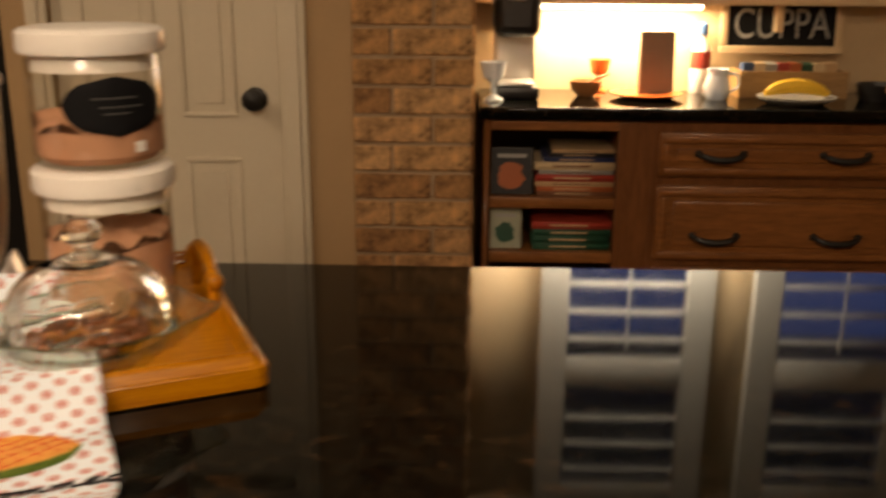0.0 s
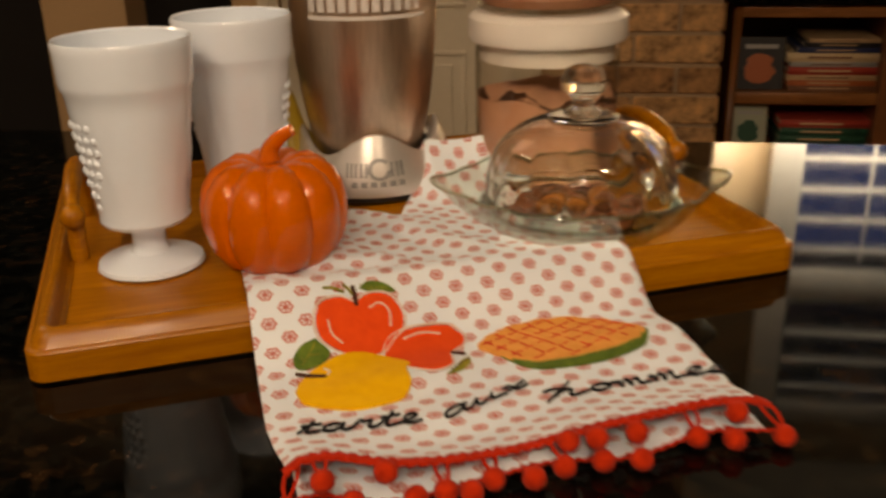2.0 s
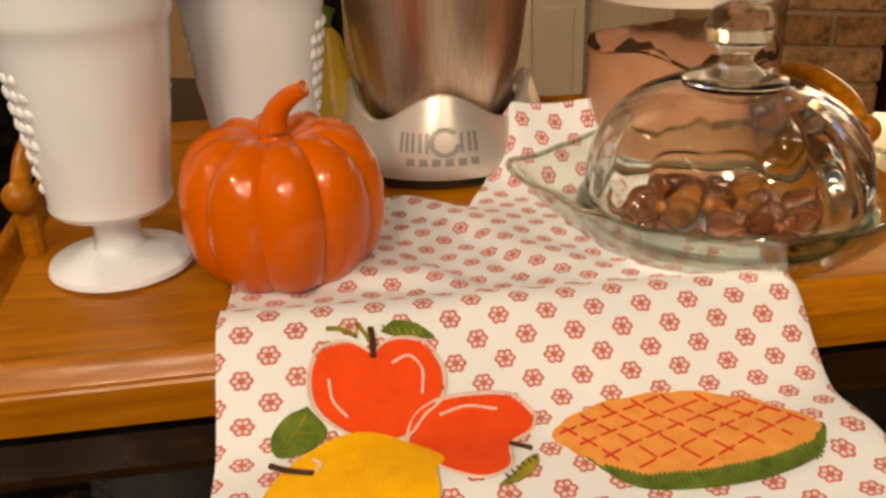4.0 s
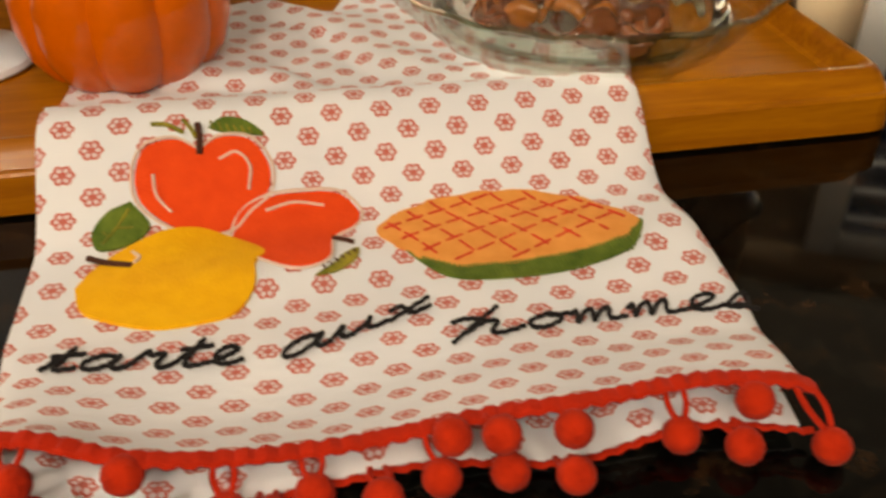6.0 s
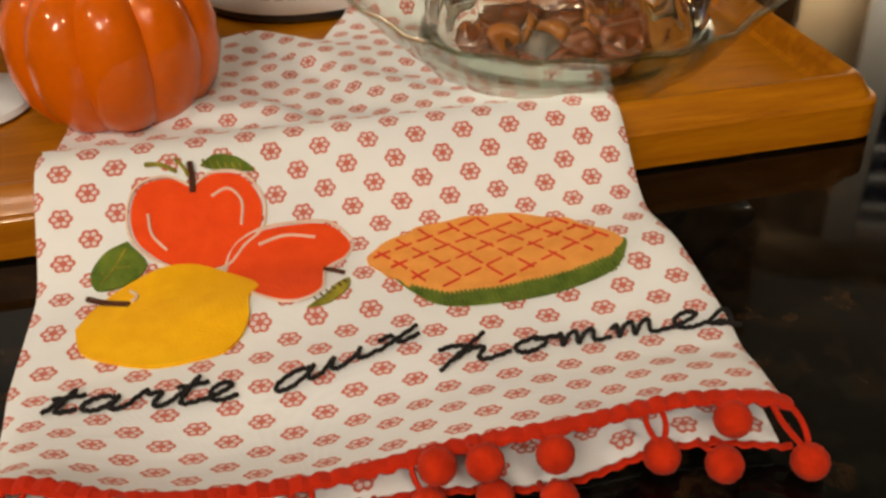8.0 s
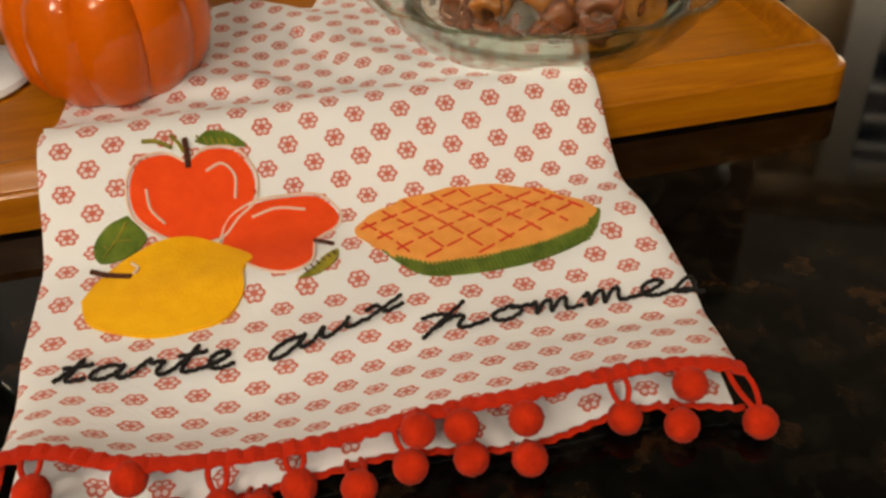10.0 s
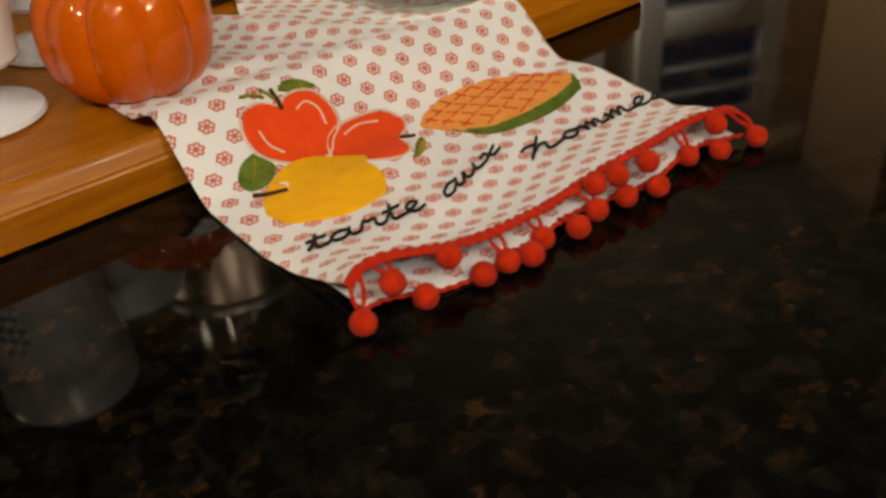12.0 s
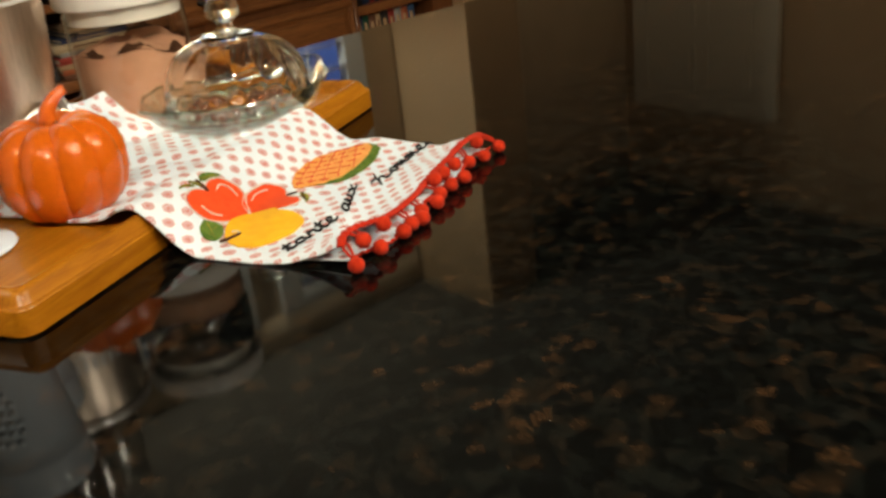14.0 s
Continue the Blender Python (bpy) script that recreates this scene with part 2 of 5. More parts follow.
M = {
    "granite": granite("black_brown_granite"),
    "oak": wood("honey_varnished_wood", (0.235, 0.068, 0.0010), (0.47, 0.182, 0.0024), 0.36, (1.6, 16, 16), 6, 0.10),
    "cabinet": wood("brown_stained_wood", (0.11, 0.038, 0.010), (0.30, 0.118, 0.034), 0.38, (1.5, 12, 12), 5, 0.25),
    "cabinet_up": wood("brown_stained_upright_wood", (0.085, 0.028, 0.008), (0.21, 0.080, 0.025), 0.38, (12, 12, 1.5), 5, 0.25),
    # shade inside the bookcases is put into this darker brown
    "cabinet_in": plain("shaded_cabinet_inside", (0.05, 0.02, 0.01), 0.6),
    "brick": brick_paint("old_red_brick"),
    "mortar": plain("tan_mortar", (0.36, 0.25, 0.15), 0.95, vary=0.25, scale=90, bumps=0.6),
    "wall": plain("tan_wall_paint", (0.40, 0.26, 0.13), 0.7, vary=0.06, scale=20, bumps=0.08),
    "trim": plain("cream_gloss_paint", (0.62, 0.55, 0.42), 0.4, vary=0.05, scale=20, bumps=0.05),
    "shutter": plain("white_shutter_paint", (0.62, 0.61, 0.57), 0.4, vary=0.05, scale=20, bumps=0.04),
    # dimness of the ceiling is put into its colour, cutting reflections and bounce
    "ceiling": plain("dimmed_ceiling_paint", (0.11, 0.090, 0.066), 0.9, vary=0.05, scale=30, bumps=0.2),
    "floor": wood("brown_floor_wood", (0.05, 0.022, 0.01), (0.13, 0.06, 0.027), 0.4, (1, 10, 10), 4),
    # near-black colour stands in for the hall's lack of light
    "dark": plain("unlit_hall_colour", (0.010, 0.008, 0.007), 0.9),
    "black": plain("black_plastic", (0.010, 0.010, 0.011), 0.35, vary=0.2),
    "iron": plain("black_iron", (0.012, 0.011, 0.010), 0.45, 0.3, vary=0.25),
    "milk": plain("milk_glass", (0.75, 0.84, 0.95), 0.22, vary=0.02, scale=30, bumps=0.05, coat=0.3),
    "pumpkin": plain("orange_glazed_ceramic", (0.57, 0.108, 0.0004), 0.34, vary=0.12, scale=60, bumps=0.01, coat=0.75, spec=0.06),
    "stem": plain("orange_glazed_stem", (0.60, 0.110, 0.002), 0.12, vary=0.15, scale=120, bumps=0.1, coat=0.8),
    "steel": steel("brushed_steel"),
    "silver": plain("satin_silver_plastic", (0.64, 0.62, 0.60), 0.30, 0.65, vary=0.05, scale=80, bumps=0.03),
    "silver_print": plain("pale_silver_print", (0.72, 0.70, 0.68), 0.45, 0.2, vary=0.05),
    "grey_print": plain("grey_print", (0.24, 0.24, 0.24), 0.4, 0.4, vary=0.05),
    "lid": plain("white_plastic", (0.80, 0.77, 0.72), 0.32, vary=0.03, scale=40, bumps=0.03),
    "powder": plain("pink_cocoa_powder", (0.50, 0.27, 0.17), 0.95, vary=0.16, scale=150, bumps=0.8, spec=0.1),
    "crumb": plain("dark_cocoa", (0.10, 0.045, 0.025), 0.95, vary=0.3, scale=150, bumps=0.8, spec=0.1),
    "glass": thin_glass("clear_jar_glass", (0.94, 0.93, 0.90), 0.03, 1.45),
    "acrylic": thin_glass("clear_plastic", (0.93, 0.92, 0.90), 0.06, 1.5),
    "dome": thick_glass("moulded_clear_glass", (0.985, 0.99, 0.98), 0.03, 60, 1.0),
    "bead_glass": thin_glass("green_glass_edge", (0.80, 0.88, 0.80), 0.03, 2.0, 0.3, 90, 2.2),
    "knob_glass": thick_glass("solid_clear_glass", (0.95, 0.98, 0.94), 0.15, 75, 0.8),
    "plate": thin_glass("green_tinged_glass", (0.93, 0.955, 0.92), 0.015, 1.5, 0.12, 50, 3.4),
    "candy": plain("glossy_brown_candy", (0.075, 0.023, 0.007), 0.16, vary=0.5, scale=90, bumps=0.15, coat=0.7),
    "gold_candy": plain("glossy_gold_candy", (0.15, 0.055, 0.008), 0.18, vary=0.4, scale=90, bumps=0.15, coat=0.5),
    "chalk": plain("black_chalk_label", (0.006, 0.006, 0.007), 0.7, vary=0.3, scale=90, spec=0.12),
    "chalk_mark": plain("chalk_mark", (0.045, 0.045, 0.045), 0.9),
    "chalk_white": plain("white_chalk", (0.26, 0.26, 0.25), 0.95, vary=0.3, scale=300),
    "towel": towel_cloth("printed_cotton"),
    "red_trim": fabric("red_braid", (0.47, 0.022, 0.0045)),
    "pom": fabric("red_wool", (0.54, 0.030, 0.0045), dark=(0.34, 0.016, 0.0025)),
    "apple": fabric("red_felt", (0.78, 0.080, 0.012), dark=(0.70, 0.062, 0.010)),
    "lemon": fabric("yellow_felt", (0.85, 0.49, 0.006), dark=(0.77, 0.40, 0.005)),
    "crust": fabric("peach_felt", (0.78, 0.36, 0.085), dark=(0.68, 0.29, 0.06)),
    "green": fabric("green_thread", (0.15, 0.22, 0.030), dark=(0.06, 0.115, 0.016)),
    "olive": fabric("olive_thread", (0.34, 0.30, 0.03), dark=(0.10, 0.13, 0.02)),
    "red_thread": fabric("red_thread", (0.66, 0.055, 0.025)),
    "white_thread": fabric("white_thread", (0.80, 0.66, 0.58)),
    "brown_thread": fabric("brown_thread", (0.07, 0.028, 0.018)),
    "black_thread": fabric("black_thread", (0.012, 0.012, 0.014)),
    "gourd": plain("yellow_gourd_skin", (0.52, 0.36, 0.03), 0.4, vary=0.2, scale=60),
    "copper": plain("copper_wood", (0.32, 0.14, 0.05), 0.4, 0.1, vary=0.2),
    "orange_plate": plain("orange_glaze", (0.62, 0.16, 0.04), 0.25, vary=0.1),
    "banana": plain("yellow_skin", (0.75, 0.47, 0.04), 0.5, vary=0.12),
    "pane": thin_glass("window_glass", (0.95, 0.96, 0.98), 0.0, 1.45),
    "strip": glowing("strip_glow", (1.0, 0.82, 0.55), 6.0),
    "pale_wood": wood("tan_box_wood", (0.22, 0.12, 0.05), (0.42, 0.26, 0.12), 0.5, (1.5, 12, 12), 6),
    "taupe": plain("taupe_stained_wood", (0.15, 0.105, 0.072), 0.6, vary=0.15, scale=60),
    "tile": plain("cream_wall_tile", (0.55, 0.41, 0.25), 0.4, vary=0.08, scale=30, bumps=0.1),
}
BOOK_COLOURS = {"tan": (0.45, 0.30, 0.16), "navy": (0.02, 0.03, 0.09), "cream": (0.55, 0.42, 0.25), "red": (0.33, 0.035, 0.02), "rust": (0.38, 0.10, 0.03), "grey": (0.32, 0.31, 0.29),
                "green": (0.012, 0.065, 0.035), "black": (0.012, 0.011, 0.012), "yellow": (0.62, 0.40, 0.03), "blue": (0.03, 0.07, 0.17), "sage": (0.33, 0.34, 0.25), "brown": (0.16, 0.07, 0.035)}
BOOK = {k: plain("book_cloth_" + k, v, 0.55, vary=0.1, scale=60) for k, v in BOOK_COLOURS.items()}
PAGES = plain("book_pages", (0.55, 0.46, 0.33), 0.9, vary=0.1, scale=200)


# ---------------------------------------------------------------- mesh helpers
def shape(bm, smooth=True, angle=35):
    me = bpy.data.meshes.new("m")
    bmesh.ops.recalc_face_normals(bm, faces=bm.faces)
    whole = sum(f.calc_area() for f in bm.faces)
    for f in bm.faces:
        f.smooth = smooth and f.calc_area() < 0.04 * whole
    for e in bm.edges:
        if len(e.link_faces) == 2 and e.calc_face_angle(0) > radians(angle):
            e.smooth = False
    bm.to_mesh(me)
    bm.free()
    return me


def part(name, bm, mat, parent=None, label="", smooth=True):
    me = shape(bm, smooth) if isinstance(bm, bmesh.types.BMesh) else bm
    me.name = name
    if not me.materials:
        me.materials.append(mat)
    ob = new(name, me)
    if parent:
        ob.parent = parent
    return tagged(ob, label)


def thing(name, m, label, category, group=""):
    ob = new(name)
    ob.empty_display_size = 0.03
    ob.matrix_world = m
    return tagged(ob, label, category, group)


def box(x0, x1, y0, y1, z0, z1, bevel=0.0, segs=2, into=None):
    bm = into or bmesh.new()
    made = bmesh.ops.create_cube(bm, size=1, matrix=Matrix.Translation(((x0 + x1) / 2, (y0 + y1) / 2, (z0 + z1) / 2)) @ Matrix.Diagonal((x1 - x0, y1 - y0, z1 - z0, 1)))
    if bevel:
        vs = set(made["verts"])
        bmesh.ops.bevel(bm, geom=[e for e in bm.edges if e.verts[0] in vs], offset=bevel, segments=segs, affect="EDGES", profile=0.5)
    return bm


def lathe(profile, n=48, into=None, wave=None):
    """Turns (radius, z) round the z axis; wave(angle, radius, z) may change both."""
    bm = into or bmesh.new()
    rings = []
    for r, z in profile:
        if r < 1e-5:
            rings.append([bm.verts.new((0, 0, z))])
            continue
        ring = []
        for k in range(n):
            a = math.tau * k / n
            rr, zz = wave(a, r, z) if wave else (r, z)
            ring.append(bm.verts.new((rr * math.cos(a), rr * math.sin(a), zz)))
        rings.append(ring)
    for a, b in zip(rings, rings[1:]):
        for k in range(n):
            if len(a) == 1 and len(b) == 1:
                continue
            if len(a) == 1:
                bm.faces.new((a[0], b[k], b[(k + 1) % n]))
            elif len(b) == 1:
                bm.faces.new((a[k], a[(k + 1) % n], b[0]))
            else:
                bm.faces.new((a[k], a[(k + 1) % n], b[(k + 1) % n], b[k]))
    return bm


def smooth_path(points, steps=6):
    """A curve through the points (Catmull-Rom)."""
    pts = [Vector(p) for p in points]
    pts = [2 * pts[0] - pts[1]] + pts + [2 * pts[-1] - pts[-2]]
    out = []
    for p0, p1, p2, p3 in zip(pts, pts[1:], pts[2:], pts[3:]):
        for k in range(steps):
            t = k / steps
            out.append(0.5 * (2 * p1 + (p2 - p0) * t + (2 * p0 - 5 * p1 + 4 * p2 - p3) * t * t + (3 * p1 - p0 - 3 * p2 + p3) * t ** 3))
    return out + [pts[-2]]


def tube(points, radius, n=8, into=None, flat=1.0):
    """A round bar along points; radius is a number or a function of 0..1."""
    bm = into or bmesh.new()
    pts, rings = [Vector(p) for p in points], []
    for k, p in enumerate(pts):
        ahead = (pts[min(k + 1, len(pts) - 1)] - pts[max(k - 1, 0)]).normalized()
        side = ahead.cross(Vector((0, 0, 1)))
        side = side.normalized() if side.length > 1e-4 else Vector((1, 0, 0))
        up = side.cross(ahead)
        r = radius(k / (len(pts) - 1)) if callable(radius) else radius
        rings.append([bm.verts.new(p + r * (math.cos(math.tau * j / n) * side + flat * math.sin(math.tau * j / n) * up)) for j in range(n)])
    for a, b in zip(rings, rings[1:]):
        for j in range(n):
            bm.faces.new((a[j], a[(j + 1) % n], b[(j + 1) % n], b[j]))
    bm.faces.new(rings[0])
    bm.faces.new(rings[-1])
    return bm


def ball(centre, r, into=None, seg=16, squash=1.0):
    bm = into or bmesh.new()
    bmesh.ops.create_uvsphere(bm, u_segments=seg, v_segments=max(6, seg * 2 // 3), radius=r, matrix=Matrix.Translation(centre) @ Matrix.Diagonal((1, 1, squash, 1)))
    return bm


# ---------------------------------------------------------------- room shell
BX, BZ = 0.041, -0.006     # offset of the cabinet range and its wall
NW = 2.88                  # face of the wall behind the worktop


def setting(name, bm, mat, label, category, dx=0.0):
    ob = tagged(part(name, bm, mat), label, category, kind="structure")
    ob.location.x = dx
    return ob


setting("floor", box(-3.3, 3.4, -2.8, 4.8, -0.06, 0.0), M["floor"], "brown wooden floor round the kitchen island", "floor")
setting("ceiling", box(-3.3, 3.4, -2.8, 4.8, CEIL, CEIL + 0.1), M["ceiling"], "plain kitchen ceiling, colour darkened to look dimly lit", "ceiling")
setting("wall_west", box(-3.3, -3.2, -2.7, 4.7, 0, CEIL), M["wall"], "plain tan wall closing the room", "wall")
setting("wall_east", box(3.2, 3.3, -2.7, NW, 0, CEIL), M["wall"], "plain tan wall with a white door", "wall")
setting("wall_south", box(-3.2, 3.2, -2.8, -2.7, 0, CEIL), M["wall"], "plain tan wall closing the room", "wall")
# the hall's darkness is put into the colour of its walls
setting("hall_wall_north", box(-3.2, -0.2, 3.30, 3.40, 0, CEIL), M["dark"], "hall wall coloured near-black to stand for unlit gloom", "wall")
setting("hall_wall_east", box(-0.29, -0.2, 2.62, 3.30, 0, CEIL), M["dark"], "hall side wall coloured near-black to stand for unlit gloom", "wall")

# wall with the pantry door, a gap to the dark hall and a post
door_wall = bmesh.new()
box(-1.207, -1.085, 2.5, 2.62, 0, CEIL, into=door_wall)
box(-0.478, -0.287, 2.5, 2.62, 0, CEIL, into=door_wall)
box(-1.085, -0.478, 2.5, 2.62, 2.05, CEIL, into=door_wall)
setting("wall_door", door_wall, M["wall"], "tan wall round the cream pantry door", "wall", BX)
post = bmesh.new()
box(-1.735, -1.500, 2.5, 2.62, 0, CEIL, into=post)
box(-3.2 - BX, -1.735, 2.5, 2.62, 2.1, CEIL, into=post)
box(-1.500, -1.207, 2.5, 2.62, 2.1, CEIL, into=post)
setting("wall_post", post, M["wall"], "tan wall post beside the dark hall opening", "wall", BX)

# north wall behind the worktop, with two window openings
WINDOWS = [(0.285, 0.835), (0.955, 1.505)]
WZ0, WZ1 = 1.215, 2.30
north = bmesh.new()
box(-0.2, 3.3, NW, NW + 0.14, 0, WZ0, into=north)
box(-0.2, 3.3, NW, NW + 0.14, WZ1, CEIL, into=north)
for wx0, wx1 in ((-0.2, 0.285), (0.835, 0.955), (1.505, 3.3)):
    box(wx0, wx1, NW, NW + 0.14, WZ0, WZ1, into=north)
setting("wall_north", north, M["tile"], "cream wall behind the worktop, pierced by two windows", "wall")
setting("wall_pier", box(1.675, 1.95, 2.45, NW, 0, CEIL), M["wall"], "tan wall pier at the end of the cabinets", "wall")
setting("baseboard", box(-0.478, -0.287, 2.488, 2.4985, 0, 0.11, 0.003), M["trim"], "cream painted baseboard on the tan wall", "baseboard", BX)


def shutter_window(name, x0, x1):
    w = tagged(new(name), "window with white plantation shutters, dusk blue outside", "window", "shuttered windows", "structure")
    w.location = (x0, NW, WZ0)
    wide, high = x1 - x0, WZ1 - WZ0
    frame_bm = bmesh.new()
    for a in ((0, 0.09, 0, high), (wide - 0.09, wide, 0, high), (0.09, wide - 0.09, 0, 0.08), (0.09, wide - 0.09, high - 0.08, high), (0.09, wide - 0.09, 0.555, 0.655)):
        box(a[0], a[1], -0.03, 0.02, a[2], a[3], 0.004, into=frame_bm)
    part("shutter_frame", frame_bm, M["shutter"], w)
    slat = shape(box(0.092, wide - 0.092, -0.034, 0.034, -0.0065, 0.0065, 0.004))
    z = 0.125
    while z < high - 0.10:
        if not 0.52 < z < 0.69:
            s = part("slat", slat, M["shutter"], w)
            s.location, s.rotation_euler = (0, 0.0, z), (radians(14 if z < 0.6 else 25), 0, 0)
        z += 0.0935
    part("tilt_rod", box(wide / 2 - 0.003, wide / 2 + 0.003, -0.053, -0.046, 0.12, 0.52, 0.001), M["shutter"], w)
    part("pane", box(0.02, wide - 0.02, 0.09, 0.096, 0.02, high - 0.02), M["pane"], w).visible_shadow = False
    return w


for k, (wx0, wx1) in enumerate(WINDOWS):
    shutter_window(f"window_{k + 1}", wx0, wx1)


# ---------------------------------------------------------------- doors
def panel_door(name, m, wide, label, knob_side=1, high=2.03):
    d = tagged(new(name), label, "door", kind="structure")
    d.matrix_world = m
    leaf = box(0, wide, 0.0, 0.035, 0.008, high, 0.002)
    part("leaf", leaf, M["trim"], d)
    for z0, z1 in ((0.10, 0.765), (0.875, 1.62), (1.70, high - 0.09)):
        for x0, x1 in ((0.075, wide / 2 - 0.03), (wide / 2 + 0.03, wide - 0.125)):
            bm = bmesh.new()
            rails = ((x0, x1, z0, z0 + 0.012), (x0, x1, z1 - 0.012, z1), (x0, x0 + 0.012, z0 + 0.012, z1 - 0.012), (x1 - 0.012, x1, z0 + 0.012, z1 - 0.012))
            for a in rails:
                box(a[0], a[1], -0.006, 0.004, a[2], a[3], 0.003, into=bm)
            box(x0 + 0.035, x1 - 0.035, -0.004, 0.004, z0 + 0.035, z1 - 0.035, 0.0025, into=bm)
            part("panel", bm, M["trim"], d)
    kx = wide - 0.075 if knob_side > 0 else 0.075
    bm = lathe([(0, 0), (0.030, 0), (0.031, 0.005), (0.012, 0.009), (0.011, 0.028), (0.024, 0.034), (0.029, 0.046), (0.026, 0.058), (0.014, 0.065), (0, 0.066)], 28)
    bmesh.ops.transform(bm, matrix=pose(kx, 0.0, 0.925, 90), verts=bm.verts)
    part("door_knob", bm, M["iron"], d, "round black door knob")
    part("strike_plate", box(wide - 0.006, wide + 0.0005, -0.001, 0.036, 0.895, 0.955), M["iron"], d)
    return d


panel_door("door_1", pose(-1.083 + BX, 2.522, 0), 0.603, "closed cream panelled pantry door with a black knob")
casing = bmesh.new()
for x0, x1, z0, z1 in ((-1.135, -1.080, 0, 2.10), (-0.482, -0.412, 0, 2.10), (-1.080, -0.482, 2.045, 2.10)):
    box(x0, x1, 2.482, 2.4985, z0, z1, 0.004, into=casing)
    box(x0 + 0.012, x1 - 0.018, 2.474, 2.484, z0, z1, 0.003, into=casing)
setting("door_casing", casing, M["trim"], "cream moulded casing round the pantry door", "trim", BX)
panel_door("door_2", pose(3.155, 2.80, 0, 0, 0, -90), 0.77, "closed white panelled door in the east wall")


# ---------------------------------------------------------------- kitchen island
def worktop(name, x0, x1, y0, y1, label):
    t = thing(name, pose(0, 0, 0), label, "worktop")
    part("slab", box(x0, x1, y0, y1, TOP - 0.032, TOP, 0.007, 3), M["granite"], t)
    return t


worktop("island_worktop", -1.35, 0.73, -0.35, 1.117, "polished black granite worktop with brown flecks")
island = thing("island_cabinet", pose(0, 0, 0), "brown stained wooden kitchen island base under granite", "kitchen island")
part("body", box(-1.31, 0.73 - 0.04, -0.31, 1.08, 0.09, TOP - 0.033, 0.003), M["cabinet_up"], island)
part("plinth", box(-1.25, 0.73 - 0.10, -0.25, 1.02, 0.0, 0.09), M["black"], island)
for k in range(4):
    x0 = -1.29 + k * 0.462
    part("side_panel", box(x0, x0 + 0.44, 1.08, 1.092, 0.13, TOP - 0.06, 0.005), M["cabinet_up"], island)


# ---------------------------------------------------------------- back cabinets
CF = 2.50            # plane of the cabinet fronts
worktop("back_worktop", 0.077, 1.673, 2.478, NW - 0.002, "polished black granite worktop along the wall")


def bookcase(x0, x1, label):
    c = thing("bookcase_cabinet", pose(BX, 0, BZ), label, "cabinet", "back cabinets")
    part("side", box(x0, x0 + 0.018, CF, NW - 0.01, 0.10, TOP - 0.033), M["cabinet_up"], c)
    part("stile", box(x1 - 0.095, x1, CF, NW - 0.01, 0.10, TOP - 0.033, 0.002), M["cabinet_up"], c)
    part("top_rail", box(x0 + 0.018, x1 - 0.095, CF, CF + 0.03, 0.858, TOP - 0.033, 0.002), M["cabinet"], c)
    part("bottom_rail", box(x0 + 0.018, x1 - 0.095, CF, CF + 0.03, 0.10, 0.16, 0.002), M["cabinet"], c)
    for z in (0.492, 0.645):
        part("shelf", box(x0 + 0.018, x1 - 0.095, CF + 0.006, NW - 0.03, z, z + 0.030, 0.003), M["cabinet"], c)
    # floor and back carry the recess shade in their colour
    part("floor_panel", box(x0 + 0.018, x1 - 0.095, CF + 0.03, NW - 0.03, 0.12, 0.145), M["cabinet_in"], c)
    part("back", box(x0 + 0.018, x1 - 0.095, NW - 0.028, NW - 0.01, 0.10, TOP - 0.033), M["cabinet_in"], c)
    part("plinth", box(x0, x1, CF + 0.06, NW - 0.01, 0, 0.10), M["black"], c)
    return c


bookcase(0.050, 0.500, "open brown wooden bookcase cabinet filled with books")
bookcase(1.175, 1.625, "open brown wooden bookcase cabinet with upright books")


drawers = thing("drawer_cabinet", pose(BX, 0, BZ), "brown stained wooden drawer cabinet with black iron pulls", "cabinet", "back cabinets")
part("carcass", box(0.5005, 1.1745, CF + 0.004, NW - 0.01, 0.10, TOP - 0.033), M["cabinet_up"], drawers)
part("plinth", box(0.5005, 1.1745, CF + 0.06, NW - 0.01, 0, 0.0995), M["black"], drawers)
for z0, z1, zp in ((0.742, 0.858, 0.800), (0.512, 0.716, 0.578), (0.15, 0.49, 0.40)):
    front = part("drawer_front", box(0.512, 1.163, CF - 0.018, CF + 0.003, z0, z1, 0.005), M["cabinet"], drawers)
    bm = bmesh.new()
    for a in ((0.520, 1.155, z0 + 0.006, z0 + 0.026), (0.520, 1.155, z1 - 0.026, z1 - 0.006), (0.520, 0.540, z0 + 0.026, z1 - 0.026), (1.135, 1.155, z0 + 0.026, z1 - 0.026)):
        box(a[0], a[1], CF - 0.027, CF - 0.016, a[2], a[3], 0.006, 3, into=bm)
    part("moulding", bm, M["cabinet"], front)
    part("field_panel", box(0.556, 1.119, CF - 0.023, CF - 0.016, z0 + 0.040, z1 - 0.040, 0.005, 2), M["cabinet"], front)
    for xp in (0.670, 0.992):
        pts = smooth_path([(xp - 0.058, CF - 0.020, zp + 0.004), (xp - 0.050, CF - 0.040, zp + 0.001), (xp - 0.02, CF - 0.046, zp - 0.007), (xp + 0.02, CF - 0.046, zp - 0.007), (xp + 0.050, CF - 0.040, zp + 0.001), (xp + 0.058, CF - 0.020, zp + 0.004)], 5)
        bm = tube(pts, lambda s: 0.0055 + 0.004 * math.sin(math.pi * s), 8)
        for ex in (-0.058, 0.058):
            ball((xp + ex, CF - 0.022, zp + 0.005), 0.0115, bm, 10, 0.9)
        part("drawer_pull", bm, M["iron"], front, "black iron bow pull")


